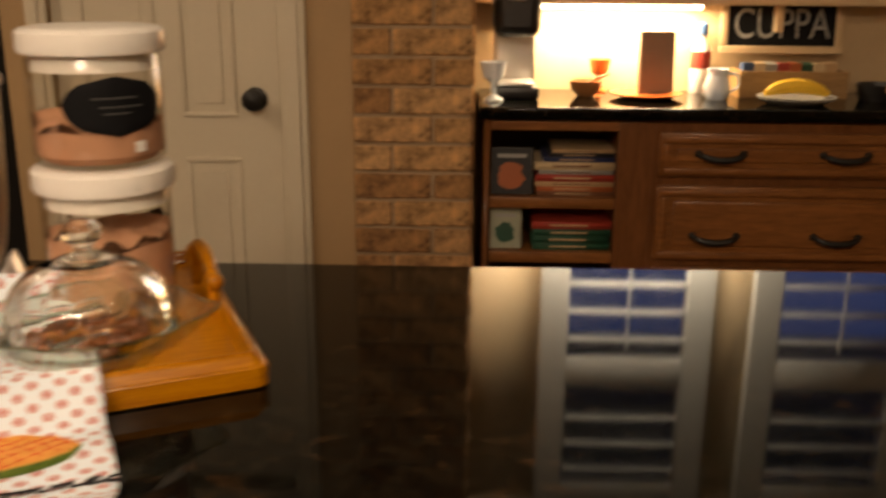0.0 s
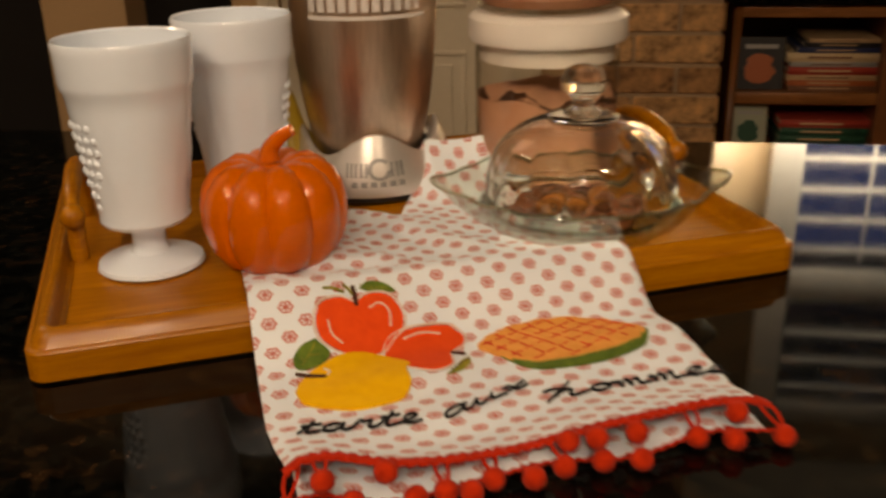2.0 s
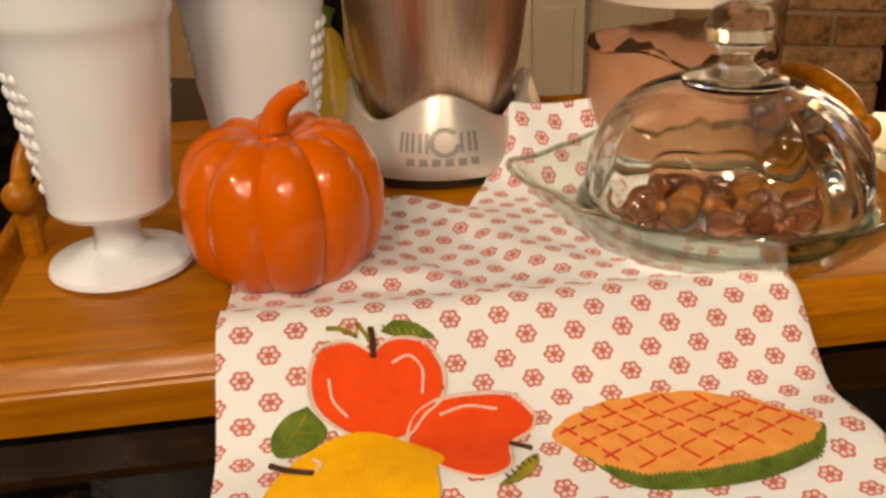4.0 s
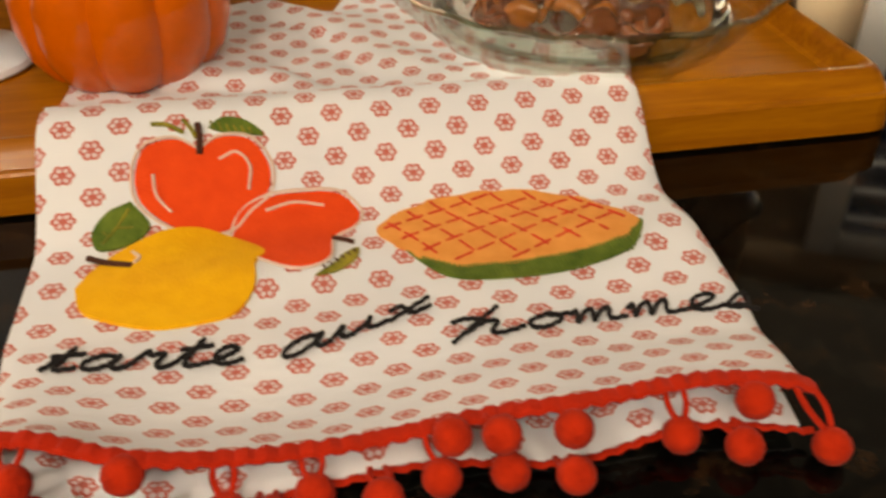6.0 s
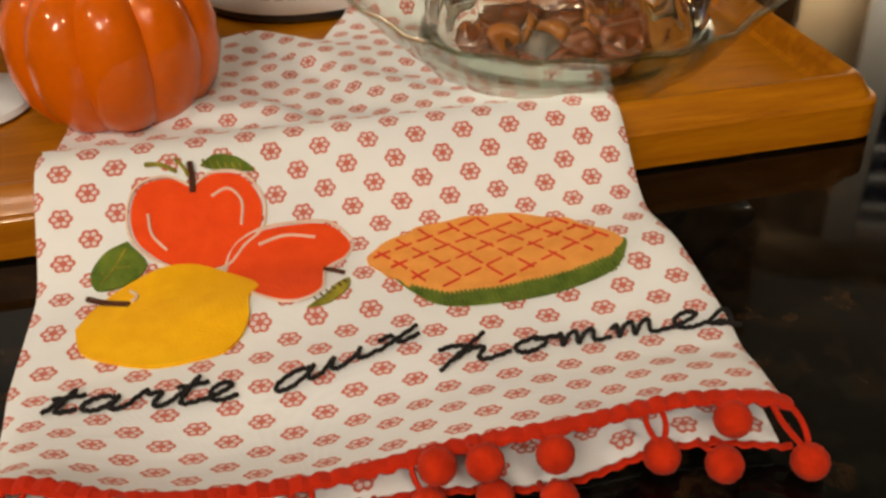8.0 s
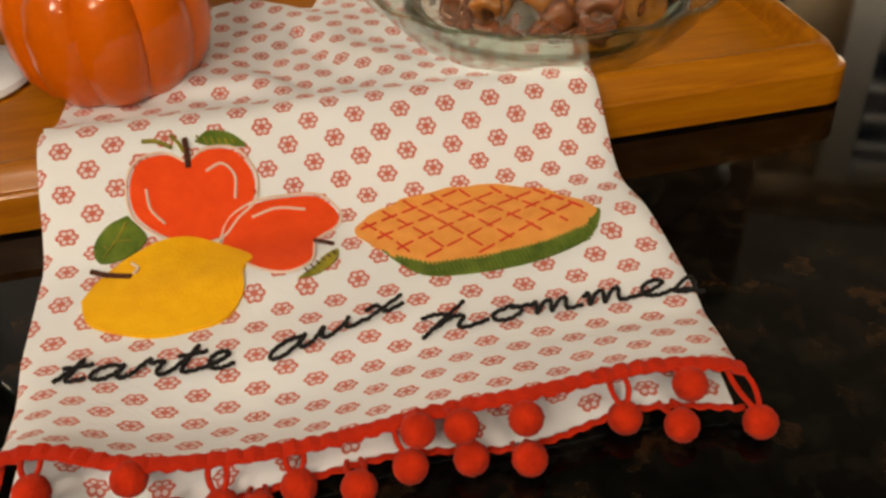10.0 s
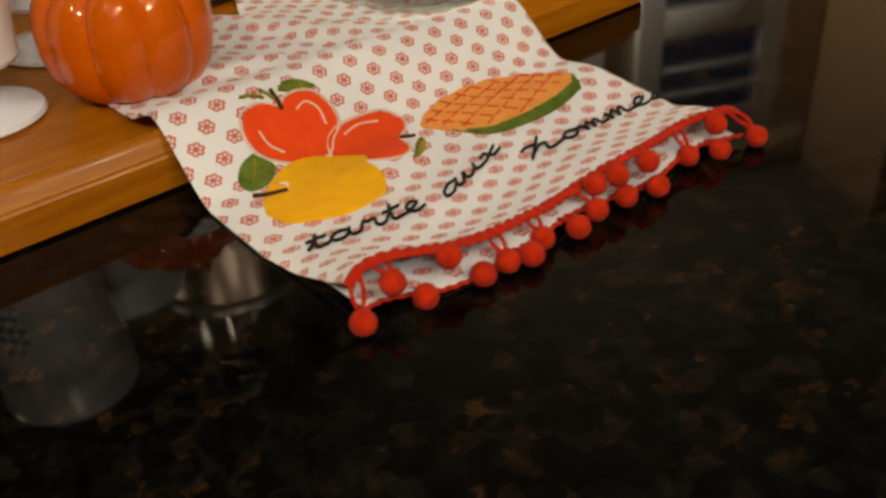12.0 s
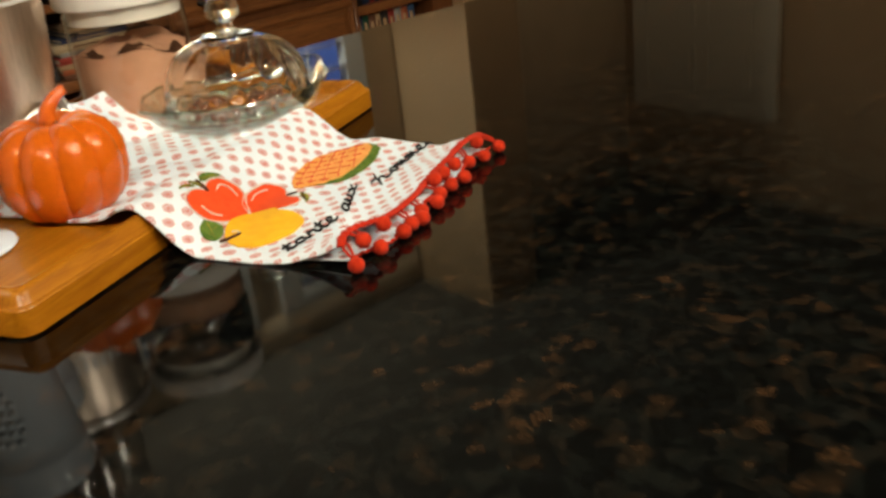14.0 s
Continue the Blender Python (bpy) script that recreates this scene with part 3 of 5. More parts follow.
# ---------------------------------------------------------------- books
def lying_book(x0, x1, z0, z1, colour, depth=0.17):
    b = thing("book", pose((x0 + x1) / 2 + BX, CF + 0.03, z0 + BZ), f"{colour} book lying flat in a stack", "book", "stacked books")
    w, h = (x1 - x0) / 2, z1 - z0
    cover = bmesh.new()
    t = min(0.0025, h * 0.2)
    box(-w, w, 0, depth, 0, t, into=cover)
    box(-w, w, 0, depth, h - t, h, into=cover)
    box(-w, w, 0, 0.003, t, h - t, into=cover)
    part("cover", cover, BOOK[colour], b)
    part("pages", box(-w + 0.004, w - 0.004, 0.0035, depth - 0.004, t, h - t), PAGES, b)
    part("title_bar", box(-w * 0.55, w * 0.4, -0.0006, 0.0004, h * 0.38, h * 0.62), BOOK["tan" if colour in ("red", "green", "navy", "black", "brown", "rust") else "brown"], b)


def standing_book(x, z0, thick, high, colour, depth=0.16):
    b = thing("book", pose(x + BX, CF + 0.03, z0 + BZ), f"{colour} book standing upright on a shelf", "book", "upright books")
    cover = bmesh.new()
    box(0, 0.0025, 0, depth, 0, high, into=cover)
    box(thick - 0.0025, thick, 0, depth, 0, high, into=cover)
    box(0.0025, thick - 0.0025, 0, 0.003, 0, high, into=cover)
    part("cover", cover, BOOK[colour], b)
    part("pages", box(0.003, thick - 0.003, 0.0035, depth - 0.004, 0.003, high - 0.004), PAGES, b)
    part("title_bar", box(thick * 0.3, thick * 0.7, -0.0006, 0.0004, high * 0.35, high * 0.8), BOOK["tan" if colour != "tan" else "brown"], b)


z = 0.6755
for colour, h, x0, x1 in (("brown", 0.012, 0.198, 0.404), ("rust", 0.014, 0.195, 0.402), ("tan", 0.013, 0.19, 0.403), ("red", 0.020, 0.193, 0.404), ("grey", 0.012, 0.20, 0.40), ("cream", 0.022, 0.188, 0.404),
                          ("navy", 0.013, 0.212, 0.403), ("black", 0.012, 0.225, 0.402), ("tan", 0.009, 0.236, 0.402)):
    lying_book(x0, x1, z, z + h - 0.0006, colour)
    z += h
z = 0.5225
for colour, h, x0, x1 in (("green", 0.019, 0.190, 0.400), ("green", 0.020, 0.188, 0.398), ("green", 0.020, 0.192, 0.402), ("red", 0.021, 0.187, 0.404)):
    lying_book(x0, x1, z, z + h - 0.0006, colour)
    z += h
# books that show their front covers
for name_label, z0, h, w, x0, back, front in (("dark cookbook with a pictured cover facing out", 0.6755, 0.128, 0.112, 0.072, "black", "rust"), ("pale green book with a leafy cover facing out", 0.5225, 0.112, 0.086, 0.072, "sage", "green")):
    b = thing("book", pose(x0 + BX, CF + 0.035, z0 + BZ + 0.001, -6), name_label, "book", "upright books")
    part("cover", box(0, w, 0, 0.018, 0, h, 0.001), BOOK[back], b)
    art = bmesh.new()
    ball((w * 0.48, 0, h * 0.40), w * 0.30, art, 18, 1.1)
    for v in art.verts:
        v.co.x += 0.12 * w * noise.noise(v.co * 60)
        v.co.y = -0.0006 + v.co.y * 0.02
    part("cover_art", art, BOOK[front], b)
    part("title_bar", box(w * 0.15, w * 0.85, -0.001, 0.0002, h * 0.78, h * 0.86), BOOK["grey"], b)
xs = 1.197
for colour, thick, high in (("yellow", 0.016, 0.165), ("black", 0.024, 0.158), ("blue", 0.030, 0.162), ("red", 0.022, 0.150), ("navy", 0.018, 0.166), ("red", 0.016, 0.155), ("black", 0.034, 0.16), ("brown", 0.028, 0.152), ("cream", 0.02, 0.16), ("green", 0.03, 0.157)):
    standing_book(xs, 0.6755, thick, high, colour)
    xs += thick + 0.0015
xs = 1.197
for colour, thick in (("navy", 0.03), ("green", 0.025), ("brown", 0.03), ("tan", 0.02), ("black", 0.035), ("red", 0.025), ("grey", 0.03), ("rust", 0.03), ("blue", 0.03)):
    standing_book(xs, 0.5225, thick, 0.11 + 0.008 * random.random(), colour)
    xs += thick + 0.0015

# ---------------------------------------------------------------- things on the back worktop
shelf = thing("window_shelf", pose(0, 0, 0), "long tan wooden shelf under the windows with a light strip", "shelf")
part("board", box(0.05, 1.66, 2.74, NW - 0.002, 1.166, 1.186, 0.004), M["tile"], shelf)
part("uplight_bar", box(0.06, 0.88, 2.744, 2.770, 1.1865, 1.190, 0.001), M["silver"], shelf)
part("light_strip", box(0.24, 0.70, 2.765, 2.785, 1.152, 1.1655, 0.003), M["strip"], shelf, "glowing warm light strip")
for bx in (0.12, 0.92, 1.62):
    part("bracket", box(bx, bx + 0.02, 2.80, NW - 0.002, 1.09, 1.166, 0.003), M["tile"], shelf)

coffee = thing("coffee_maker", pose(0.178, 2.73, TOP), "black and silver pod coffee maker on the worktop", "coffee maker")
part("base", box(-0.065, 0.065, -0.10, 0.10, 0, 0.035, 0.01), M["black"], coffee)
part("tank", box(-0.06, 0.06, 0.03, 0.10, 0.035, 0.30, 0.012), M["silver"], coffee)
part("head", box(-0.065, 0.065, -0.10, 0.10, 0.165, 0.31, 0.03, 3), M["black"], coffee)
part("drip_tray", box(-0.05, 0.05, -0.095, 0.02, 0.035, 0.045, 0.003), M["silver"], coffee)
part("lever", tube(smooth_path([(-0.05, -0.06, 0.31), (-0.03, -0.11, 0.275), (0.03, -0.11, 0.275), (0.05, -0.06, 0.31)]), 0.008), M["silver"], coffee, "chrome lever")


def cup_on_foot(x, y, s, mat, label, cat):
    c = thing(cat.replace(" ", "_"), pose(x, y, TOP), label, cat)
    part("body", lathe([(0, 0), (0.028 * s, 0), (0.028 * s, 0.006 * s), (0.008 * s, 0.018 * s), (0.007 * s, 0.05 * s), (0.03 * s, 0.068 * s), (0.038 * s, 0.11 * s), (0.036 * s, 0.11 * s), (0.028 * s, 0.072 * s), (0, 0.062 * s)], 28), mat, c)
    return c


cup_on_foot(0.115, 2.60, 0.95, M["milk"], "white milk glass goblet beside the coffee maker", "goblet")
cup_on_foot(0.430, 2.83, 0.85, M["orange_plate"], "amber glass footed dish lit from above", "footed dish")
bowl = thing("wooden_bowl", pose(0.378, 2.72, TOP), "small turned brown wooden bowl on the worktop", "bowl")
part("bowl_body", lathe([(0, 0), (0.022, 0), (0.026, 0.004), (0.042, 0.022), (0.046, 0.044), (0.043, 0.044), (0.036, 0.022), (0, 0.008)], 32), M["copper"], bowl)
spoon = part("spoon", tube([(-0.02, 0, 0.02), (0.03, 0, 0.05), (0.065, 0, 0.062)], 0.004), M["copper"], bowl)
plate = thing("orange_dish", pose(0.545, 2.70, TOP), "flat orange glazed dish with a white rim", "dish")
part("dish", lathe([(0, 0), (0.06, 0), (0.10, 0.012), (0.102, 0.015), (0.06, 0.006), (0, 0.005)], 40), M["orange_plate"], plate)
board = thing("cutting_board", pose(0.580, 2.735, TOP + 0.001, -4, 0, 4), "taupe wooden board standing upright behind the dish", "cutting board")
part("board", box(-0.050, 0.050, 0, 0.030, 0, 0.180, 0.006), M["taupe"], board)
bottle = thing("dish_soap_bottle", pose(0.72, 2.83, TOP), "clear bottle with a blue cap and pink label", "bottle")
part("body", lathe([(0, 0), (0.026, 0), (0.028, 0.004), (0.028, 0.12), (0.012, 0.15), (0.012, 0.165), (0, 0.165)], 24), M["lid"], bottle)
part("label", lathe([(0.0284, 0.07), (0.0286, 0.075), (0.0286, 0.115), (0.0284, 0.12)], 24), BOOK["red"], bottle)
part("cap", lathe([(0, 0.165), (0.016, 0.165), (0.016, 0.195), (0.008, 0.2), (0, 0.2)], 20), BOOK["blue"], bottle, "blue plastic cap")
jug = thing("cream_jug", pose(0.735, 2.68, TOP), "white china cream jug on the worktop", "jug")
part("body", lathe([(0, 0), (0.026, 0), (0.034, 0.012), (0.037, 0.035), (0.028, 0.062), (0.026, 0.072), (0.031, 0.084), (0.029, 0.084), (0.023, 0.07), (0, 0.01)], 28), M["milk"], jug)
part("handle", tube(smooth_path([(0.026, 0, 0.072), (0.055, 0, 0.066), (0.058, 0, 0.035), (0.034, 0, 0.02)]), 0.004), M["milk"], jug)

sign = thing("chalkboard_sign", pose(0.945, 2.825, TOP + 0.113, -7), "framed chalkboard sign with white lettering", "sign")
bm = bmesh.new()
for a in ((-0.175, 0.175, 0, 0.022), (-0.175, 0.175, 0.168, 0.19), (-0.175, -0.153, 0.022, 0.168), (0.153, 0.175, 0.022, 0.168)):
    box(a[0], a[1], -0.008, 0.012, a[2], a[3], 0.003, into=bm)
part("sign_frame", bm, M["tile"], sign, "pale wooden frame")
part("slate", box(-0.153, 0.153, 0.0, 0.008, 0.022, 0.168), M["chalk"], sign)


def lettering(text, size, mat, parent, m, extrude=0.0006):
    cu = bpy.data.curves.new("lettering", "FONT")
    cu.body, cu.size, cu.align_x, cu.extrude, cu.offset = text, size, "CENTER", extrude, 0.0
    tmp = bpy.data.objects.new("tmp", cu)
    me = bpy.data.meshes.new_from_object(tmp)
    bpy.data.objects.remove(tmp)
    me.transform(m)
    ob = part("lettering", me, mat, parent)
    return ob


lettering("CUPPA", 0.105, M["chalk_white"], sign, pose(0, -0.0012, 0.045, 90) @ Matrix.Diagonal((0.85, 1.15, 1, 1)))
caddy = thing("tea_caddy", pose(0.955, 2.765, TOP), "pale wooden box filled with colourful tea packets", "box")
for a in ((-0.15, 0.15, -0.06, -0.05, 0, 0.075), (-0.15, 0.15, 0.05, 0.06, 0, 0.075), (-0.15, -0.14, -0.05, 0.05, 0, 0.075), (0.14, 0.15, -0.05, 0.05, 0, 0.075), (-0.14, 0.14, -0.05, 0.05, 0, 0.008)):
    part("box_board", box(*a, 0.001), M["pale_wood"], caddy)
for k, colour in enumerate(("blue", "cream", "grey", "red", "rust", "green", "cream", "tan")):
    p = part("tea_packet", box(-0.016, 0.016, -0.02, 0.02, 0.008, 0.095, 0.003), BOOK[colour], caddy)
    p.location, p.rotation_euler = (-0.12 + 0.033 * k, -0.015 + 0.01 * (k % 3), 0), (radians(6 * (k % 3) - 6), 0, 0)
dish = thing("serving_dish", pose(0.930, 2.60, TOP), "shallow grey serving dish holding a yellow banana", "dish")
part("dish", lathe([(0, 0), (0.055, 0), (0.082, 0.016), (0.084, 0.022), (0.078, 0.022), (0.05, 0.006), (0, 0.005)], 36, wave=lambda a, r, z: (r * (1 + 0.25 * math.cos(a) ** 2), z)), BOOK["grey"], dish)
banana = thing("banana", pose(0.930, 2.60, TOP + 0.006), "ripe yellow banana lying in the dish", "fruit")
part("skin", tube(smooth_path([(-0.085, 0, 0.022), (-0.05, 0.01, 0.034), (0, 0.014, 0.040), (0.05, 0.01, 0.034), (0.085, 0, 0.020)], 6), lambda s: 0.004 + 0.017 * math.sin(math.pi * min(max(s, 0.03), 0.97)) ** 0.6, 7), M["banana"], banana)
pan = thing("small_pan", pose(1.19, 2.70, TOP), "small black pan with a wooden handle", "pan")
part("pan_body", lathe([(0, 0), (0.05, 0), (0.062, 0.045), (0.06, 0.045), (0.048, 0.004), (0, 0.004)], 32), M["black"], pan)
part("pan_handle", tube([(0.0, -0.06, 0.036), (-0.02, -0.11, 0.04), (-0.035, -0.16, 0.04)], 0.008), M["copper"], pan)

# ---------------------------------------------------------------- ceiling fittings
lamp = thing("chandelier", pose(*CHANDELIER), "black iron chandelier with five warm bulbs", "chandelier")
part("hub", lathe([(0, -0.06), (0.012, -0.055), (0.03, -0.03), (0.035, 0), (0.012, 0.03), (0.01, 0.12), (0, 0.12)], 20), M["iron"], lamp)
part("stem", tube([(0, 0, 0.11), (0, 0, CEIL - CHANDELIER[2])], 0.006), M["iron"], lamp)
for bx, by, bz in BULBS:
    dx, dy = bx - CHANDELIER[0], by - CHANDELIER[1]
    arm = part("arm", tube(smooth_path([(0, 0, -0.01), (dx * 0.5, dy * 0.5, -0.07), (dx, dy, -0.065)]), 0.006), M["iron"], lamp)
    part("candle_cup", lathe([(0, 0), (0.018, 0), (0.02, 0.012), (0.012, 0.014), (0, 0.014)], 16), M["iron"], arm).location = (dx, dy, -0.066)
# trim rings for the added fill lamps, out of view
for cx, cy in FILL_CANS:
    c = thing("downlight", pose(cx, cy, CEIL), "round white ceiling downlight added for fill light, out of view", "downlight", "ceiling downlights")
    part("trim_ring", lathe([(0.066, 0), (0.095, 0), (0.095, -0.006), (0.07, -0.010), (0.066, -0.004), (0.066, 0)], 32), M["shutter"], c)

# ---------------------------------------------------------------- the tray and what stands on it
TRAY = pose(-0.5835, 0.5380, TOP, 0, 0, 25.0)
TL, TD = 0.5180, 0.350       # length and depth
FLOOR = TOP + 0.0190        # top of the tray's bottom board


def rounded(x0, x1, y0, y1, r, n=5):
    pts = []
    for cx, cy, a0 in ((x1 - r, y1 - r, 0), (x0 + r, y1 - r, 90), (x0 + r, y0 + r, 180), (x1 - r, y0 + r, 270)):
        for k in range(n + 1):
            a = radians(a0 + 90 * k / n)
            pts.append((cx + r * math.cos(a), cy + r * math.sin(a)))
    return pts


tray = thing("serving_tray", TRAY, "honey coloured varnished wooden serving tray on granite", "tray")
rim = bmesh.new()
loops = []
for inset, z in ((0.003, 0), (0, 0.002), (0, 0.0195), (0.0008, 0.0207), (0.0028, 0.0213), (0.0042, 0.0235), (0.0058, 0.0268), (0.008, 0.0298), (0.0105, 0.0315), (0.0130, 0.0312), (0.0148, 0.0295), (0.0157, 0.0265), (0.0164, 0.0225), (0.0178, 0.0200), (0.0200, 0.0191), (0.0205, 0.0188), (0.0205, 0.0), (0.003, 0)):
    r = max(0.012 - inset * 0.4, 0.002)
    loops.append([rim.verts.new((x, y, z)) for x, y in rounded(inset, TL - inset, inset, TD - inset, r)])
for a, b in zip(loops, loops[1:]):
    for k in range(len(a)):
        rim.faces.new((a[k], a[(k + 1) % len(a)], b[(k + 1) % len(a)], b[k]))
part("rim", rim, M["oak"], tray)
part("bottom_board", box(0.0208, TL - 0.0208, 0.0208, TD - 0.0208, 0.003, 0.0190), M["oak"], tray)
H0, H1, HZ = 0.156, 0.251, 0.066
for hx in (0.025, TL - 0.019):
    bm = bmesh.new()
    tube(smooth_path([(hx, H0 - 0.012, HZ - 0.012), (hx, H0 + 0.01, HZ), (hx, (H0 + H1) / 2, HZ + 0.004), (hx, H1 - 0.01, HZ), (hx, H1 + 0.012, HZ - 0.012)], 8), lambda s: 0.0060 + 0.001 * math.cos(math.tau * (s - 0.5)), 12, bm)
    for hy in (H0 - 0.012, H1 + 0.012):
        ball((hx, hy, HZ - 0.012), 0.0088, bm, 14)
    part("handle_bar", bm, M["oak"], tray)
    for hy in (H0 - 0.004, H1 + 0.004):
        part("handle_post", tube([(hx, hy, 0.0185), (hx, hy, HZ - 0.010)], lambda s: 0.0055 + 0.002 * abs(s - 0.5), 10), M["oak"], tray)


def on_tray(x, y, z=FLOOR, turn=0.0):
    return pose(x, y, z, 0, 0, turn)


# ---- milk glass goblets
GRAPE = shape(ball((0, 0, 0), 0.0037, None, 12))


def vine(a, r, z):
    """Shallow leaves and tendrils pressed into the bowl between the grapes."""
    k = math.exp(-((z - 0.080) / 0.030) ** 2) * (r > 0.0300 + (z - 0.053) * 0.125)
    return r + k * 0.0022 * max(0.0, noise.noise(Vector((3.2 * math.cos(a), 3.2 * math.sin(a), z * 75)))), z


def goblet(m, label):
    g = thing("goblet", m, label, "goblet", "milk glass goblets")
    part("foot", lathe([(0, 0), (0.034, 0), (0.0368, 0.0022), (0.0358, 0.0050), (0.022, 0.0088), (0.0135, 0.0115), (0, 0.0115)], 56), M["milk"], g)
    part("stem", lathe([(0.0135, 0.0113), (0.0115, 0.0165), (0.0116, 0.0245), (0.0140, 0.0295), (0.0205, 0.0335)], 40), M["milk"], g)
    body = part("bowl", lathe([(0.0205, 0.0333), (0.0288, 0.0342), (0.0306, 0.0370), (0.0302, 0.0410), (0.0317, 0.053), (0.0329, 0.063), (0.0341, 0.073), (0.0354, 0.083), (0.0367, 0.093), (0.0380, 0.103), (0.0395, 0.115), (0.0408, 0.1255), (0.0427, 0.1285), (0.0433, 0.1325), (0.0440, 0.152),
                        (0.0446, 0.1572), (0.0437, 0.1592), (0.0421, 0.1577), (0.0392, 0.122), (0.034, 0.083), (0.0284, 0.045), (0, 0.040)], 96, wave=vine), M["milk"], g)
    for side in (0, 200):
        for row in range(8):
            zc = 0.106 - row * 0.0080
            rc = 0.0300 + (zc - 0.053) * 0.128
            count = (4, 5, 5, 4, 4, 3, 2, 1)[row]
            for k in range(count):
                a = radians(side) + (k - (count - 1) / 2) * 0.205
                part("grape", GRAPE, M["milk"], body).location = (rc * math.cos(a), rc * math.sin(a), zc)
    return g


goblet(on_tray(-0.569, 0.683, FLOOR, 231), "white milk glass goblet with raised grapes, on the tray")
goblet(on_tray(-0.532, 0.786, FLOOR, 178), "white milk glass goblet with raised grapes, beside the blender")

# ---- ceramic pumpkin
pumpkin = thing("ceramic_pumpkin", on_tray(-0.480, 0.695, FLOOR + 0.001, -59), "glossy orange ceramic pumpkin with a curved stem", "pumpkin")


def ribs(a, r, z):
    w = abs(math.cos(5 * a))
    return r * (0.925 + 0.075 * w ** 0.62 * (1 + 0.04 * math.sin(2 * a + 1))), z + 0.003 * w * (1 if z > 0.04 else -0.3) * min(1, r / 0.03)


part("body", lathe([(0, 0.004), (0.018, 0.002), (0.030, 0.0015), (0.040, 0.008), (0.047, 0.019), (0.0505, 0.033), (0.0505, 0.046), (0.0475, 0.059), (0.041, 0.069), (0.031, 0.0755), (0.020, 0.077), (0.011, 0.0735), (0.006, 0.070), (0, 0.069)], 120, wave=ribs), M["pumpkin"], pumpkin).scale = (1, 1, 0.95)
part("stem", tube(smooth_path([(0, 0, 0.066), (0.000, -0.001, 0.078), (0.001, 0.001, 0.087), (0.005, 0.007, 0.095), (0.009, 0.013, 0.0995), (0.0098, 0.0142, 0.1002)], 6), lambda s: 0.0105 - 0.0062 * min(1.0, s * 1.3) ** 0.5 - 0.0022 * max(0.0, (s - 0.9) / 0.1) ** 2, 16), M["stem"], pumpkin, "curved orange stem").scale = (1, 1, 0.95)

# ---- blender
blender = thing("blender", on_tray(-0.454, 0.884, FLOOR + 0.0005, -72) @ Matrix.Diagonal((1.05, 1.05, 1.03, 1)), "compact blender with a steel cup on a silver base", "blender")


def skirt(a, r, z):
    k = max(0.0, (z - 0.016) / 0.030)
    return r, z + k * 0.0090 * math.cos(4 * a)


part("foot_ring", lathe([(0, 0), (0.062, 0), (0.066, 0.003), (0.066, 0.008), (0, 0.008)], 64), M["black"], blender)
part("base_skirt", lathe([(0.062, 0.0075), (0.0690, 0.0078), (0.0695, 0.012), (0.0685, 0.018), (0.0650, 0.028), (0.0610, 0.037), (0.0570, 0.046), (0.0540, 0.0465), (0.050, 0.042), (0.049, 0.026)], 96, wave=skirt), M["silver"], blender, "satin silver flared base")
part("cup", lathe([(0, 0.026), (0.040, 0.026), (0.0445, 0.034), (0.0475, 0.050), (0.0520, 0.075), (0.0550, 0.100), (0.0575, 0.140), (0.0590, 0.175), (0.0600, 0.210), (0.0595, 0.214)], 72), M["steel"], blender, "tapered brushed steel cup")
part("cup_rim", lathe([(0.0585, 0.2135), (0.0625, 0.2130), (0.0638, 0.2165), (0.0632, 0.2215), (0.0600, 0.2235), (0.050, 0.2220), (0.048, 0.216), (0.0585, 0.2135)], 72), M["silver"], blender, "satin silver rim")


def curved_bar(a0, a1, z0, z1, r0, r1, n=8, into=None):
    """A thin raised bar on a round wall, from angle a0 to a1."""
    bm = into or bmesh.new()
    rows = []
    for z, rr in ((z0, r0 - 0.0008), (z0, r0 + 0.0006), (z1, r1 + 0.0006), (z1, r1 - 0.0008)):
        rows.append([bm.verts.new((rr * math.cos(a0 + (a1 - a0) * k / n), rr * math.sin(a0 + (a1 - a0) * k / n), z)) for k in range(n + 1)])
    for p, q in zip(rows, rows[1:] + rows[:1]):
        for k in range(n):
            bm.faces.new((p[k], p[k + 1], q[k + 1], q[k]))
    return bm


def cup_radius(z):
    return 0.0575 + (z - 0.140) * 0.0428


bm = bmesh.new()
for k in range(11):
    a = radians(-48) + k * radians(8.3)
    curved_bar(a, a + radians(5.6), 0.1500, 0.1610, cup_radius(0.1500), cup_radius(0.1610), 3, bm)
curved_bar(radians(-50), radians(46), 0.1440, 0.1470, cup_radius(0.1440), cup_radius(0.1470), 24, bm)
part("cup_print", bm, M["silver_print"], blender, "pale printed bars")


def skirt_radius(a, z):
    k = 0.30 * math.cos(4 * a)
    return float(np.interp((z + 0.016 * k) / (1 + k), [0.0078, 0.012, 0.018, 0.028, 0.037, 0.046], [0.0690, 0.0695, 0.0685, 0.0650, 0.0610, 0.0570]))


def skirt_patch(a0, a1, z0, z1, into):
    """A small printed patch that follows the flared base."""
    n, rows = 3, []
    for z in (z0, (z0 + z1) / 2, z1):
        rows.append([into.verts.new(((skirt_radius(a, z) + 0.0004) * math.cos(a), (skirt_radius(a, z) + 0.0004) * math.sin(a), z)) for a in (a0 + (a1 - a0) * k / n for k in range(n + 1))])
    for p, q in zip(rows, rows[1:]):
        for k in range(n):
            into.faces.new((p[k], p[k + 1], q[k + 1], q[k]))


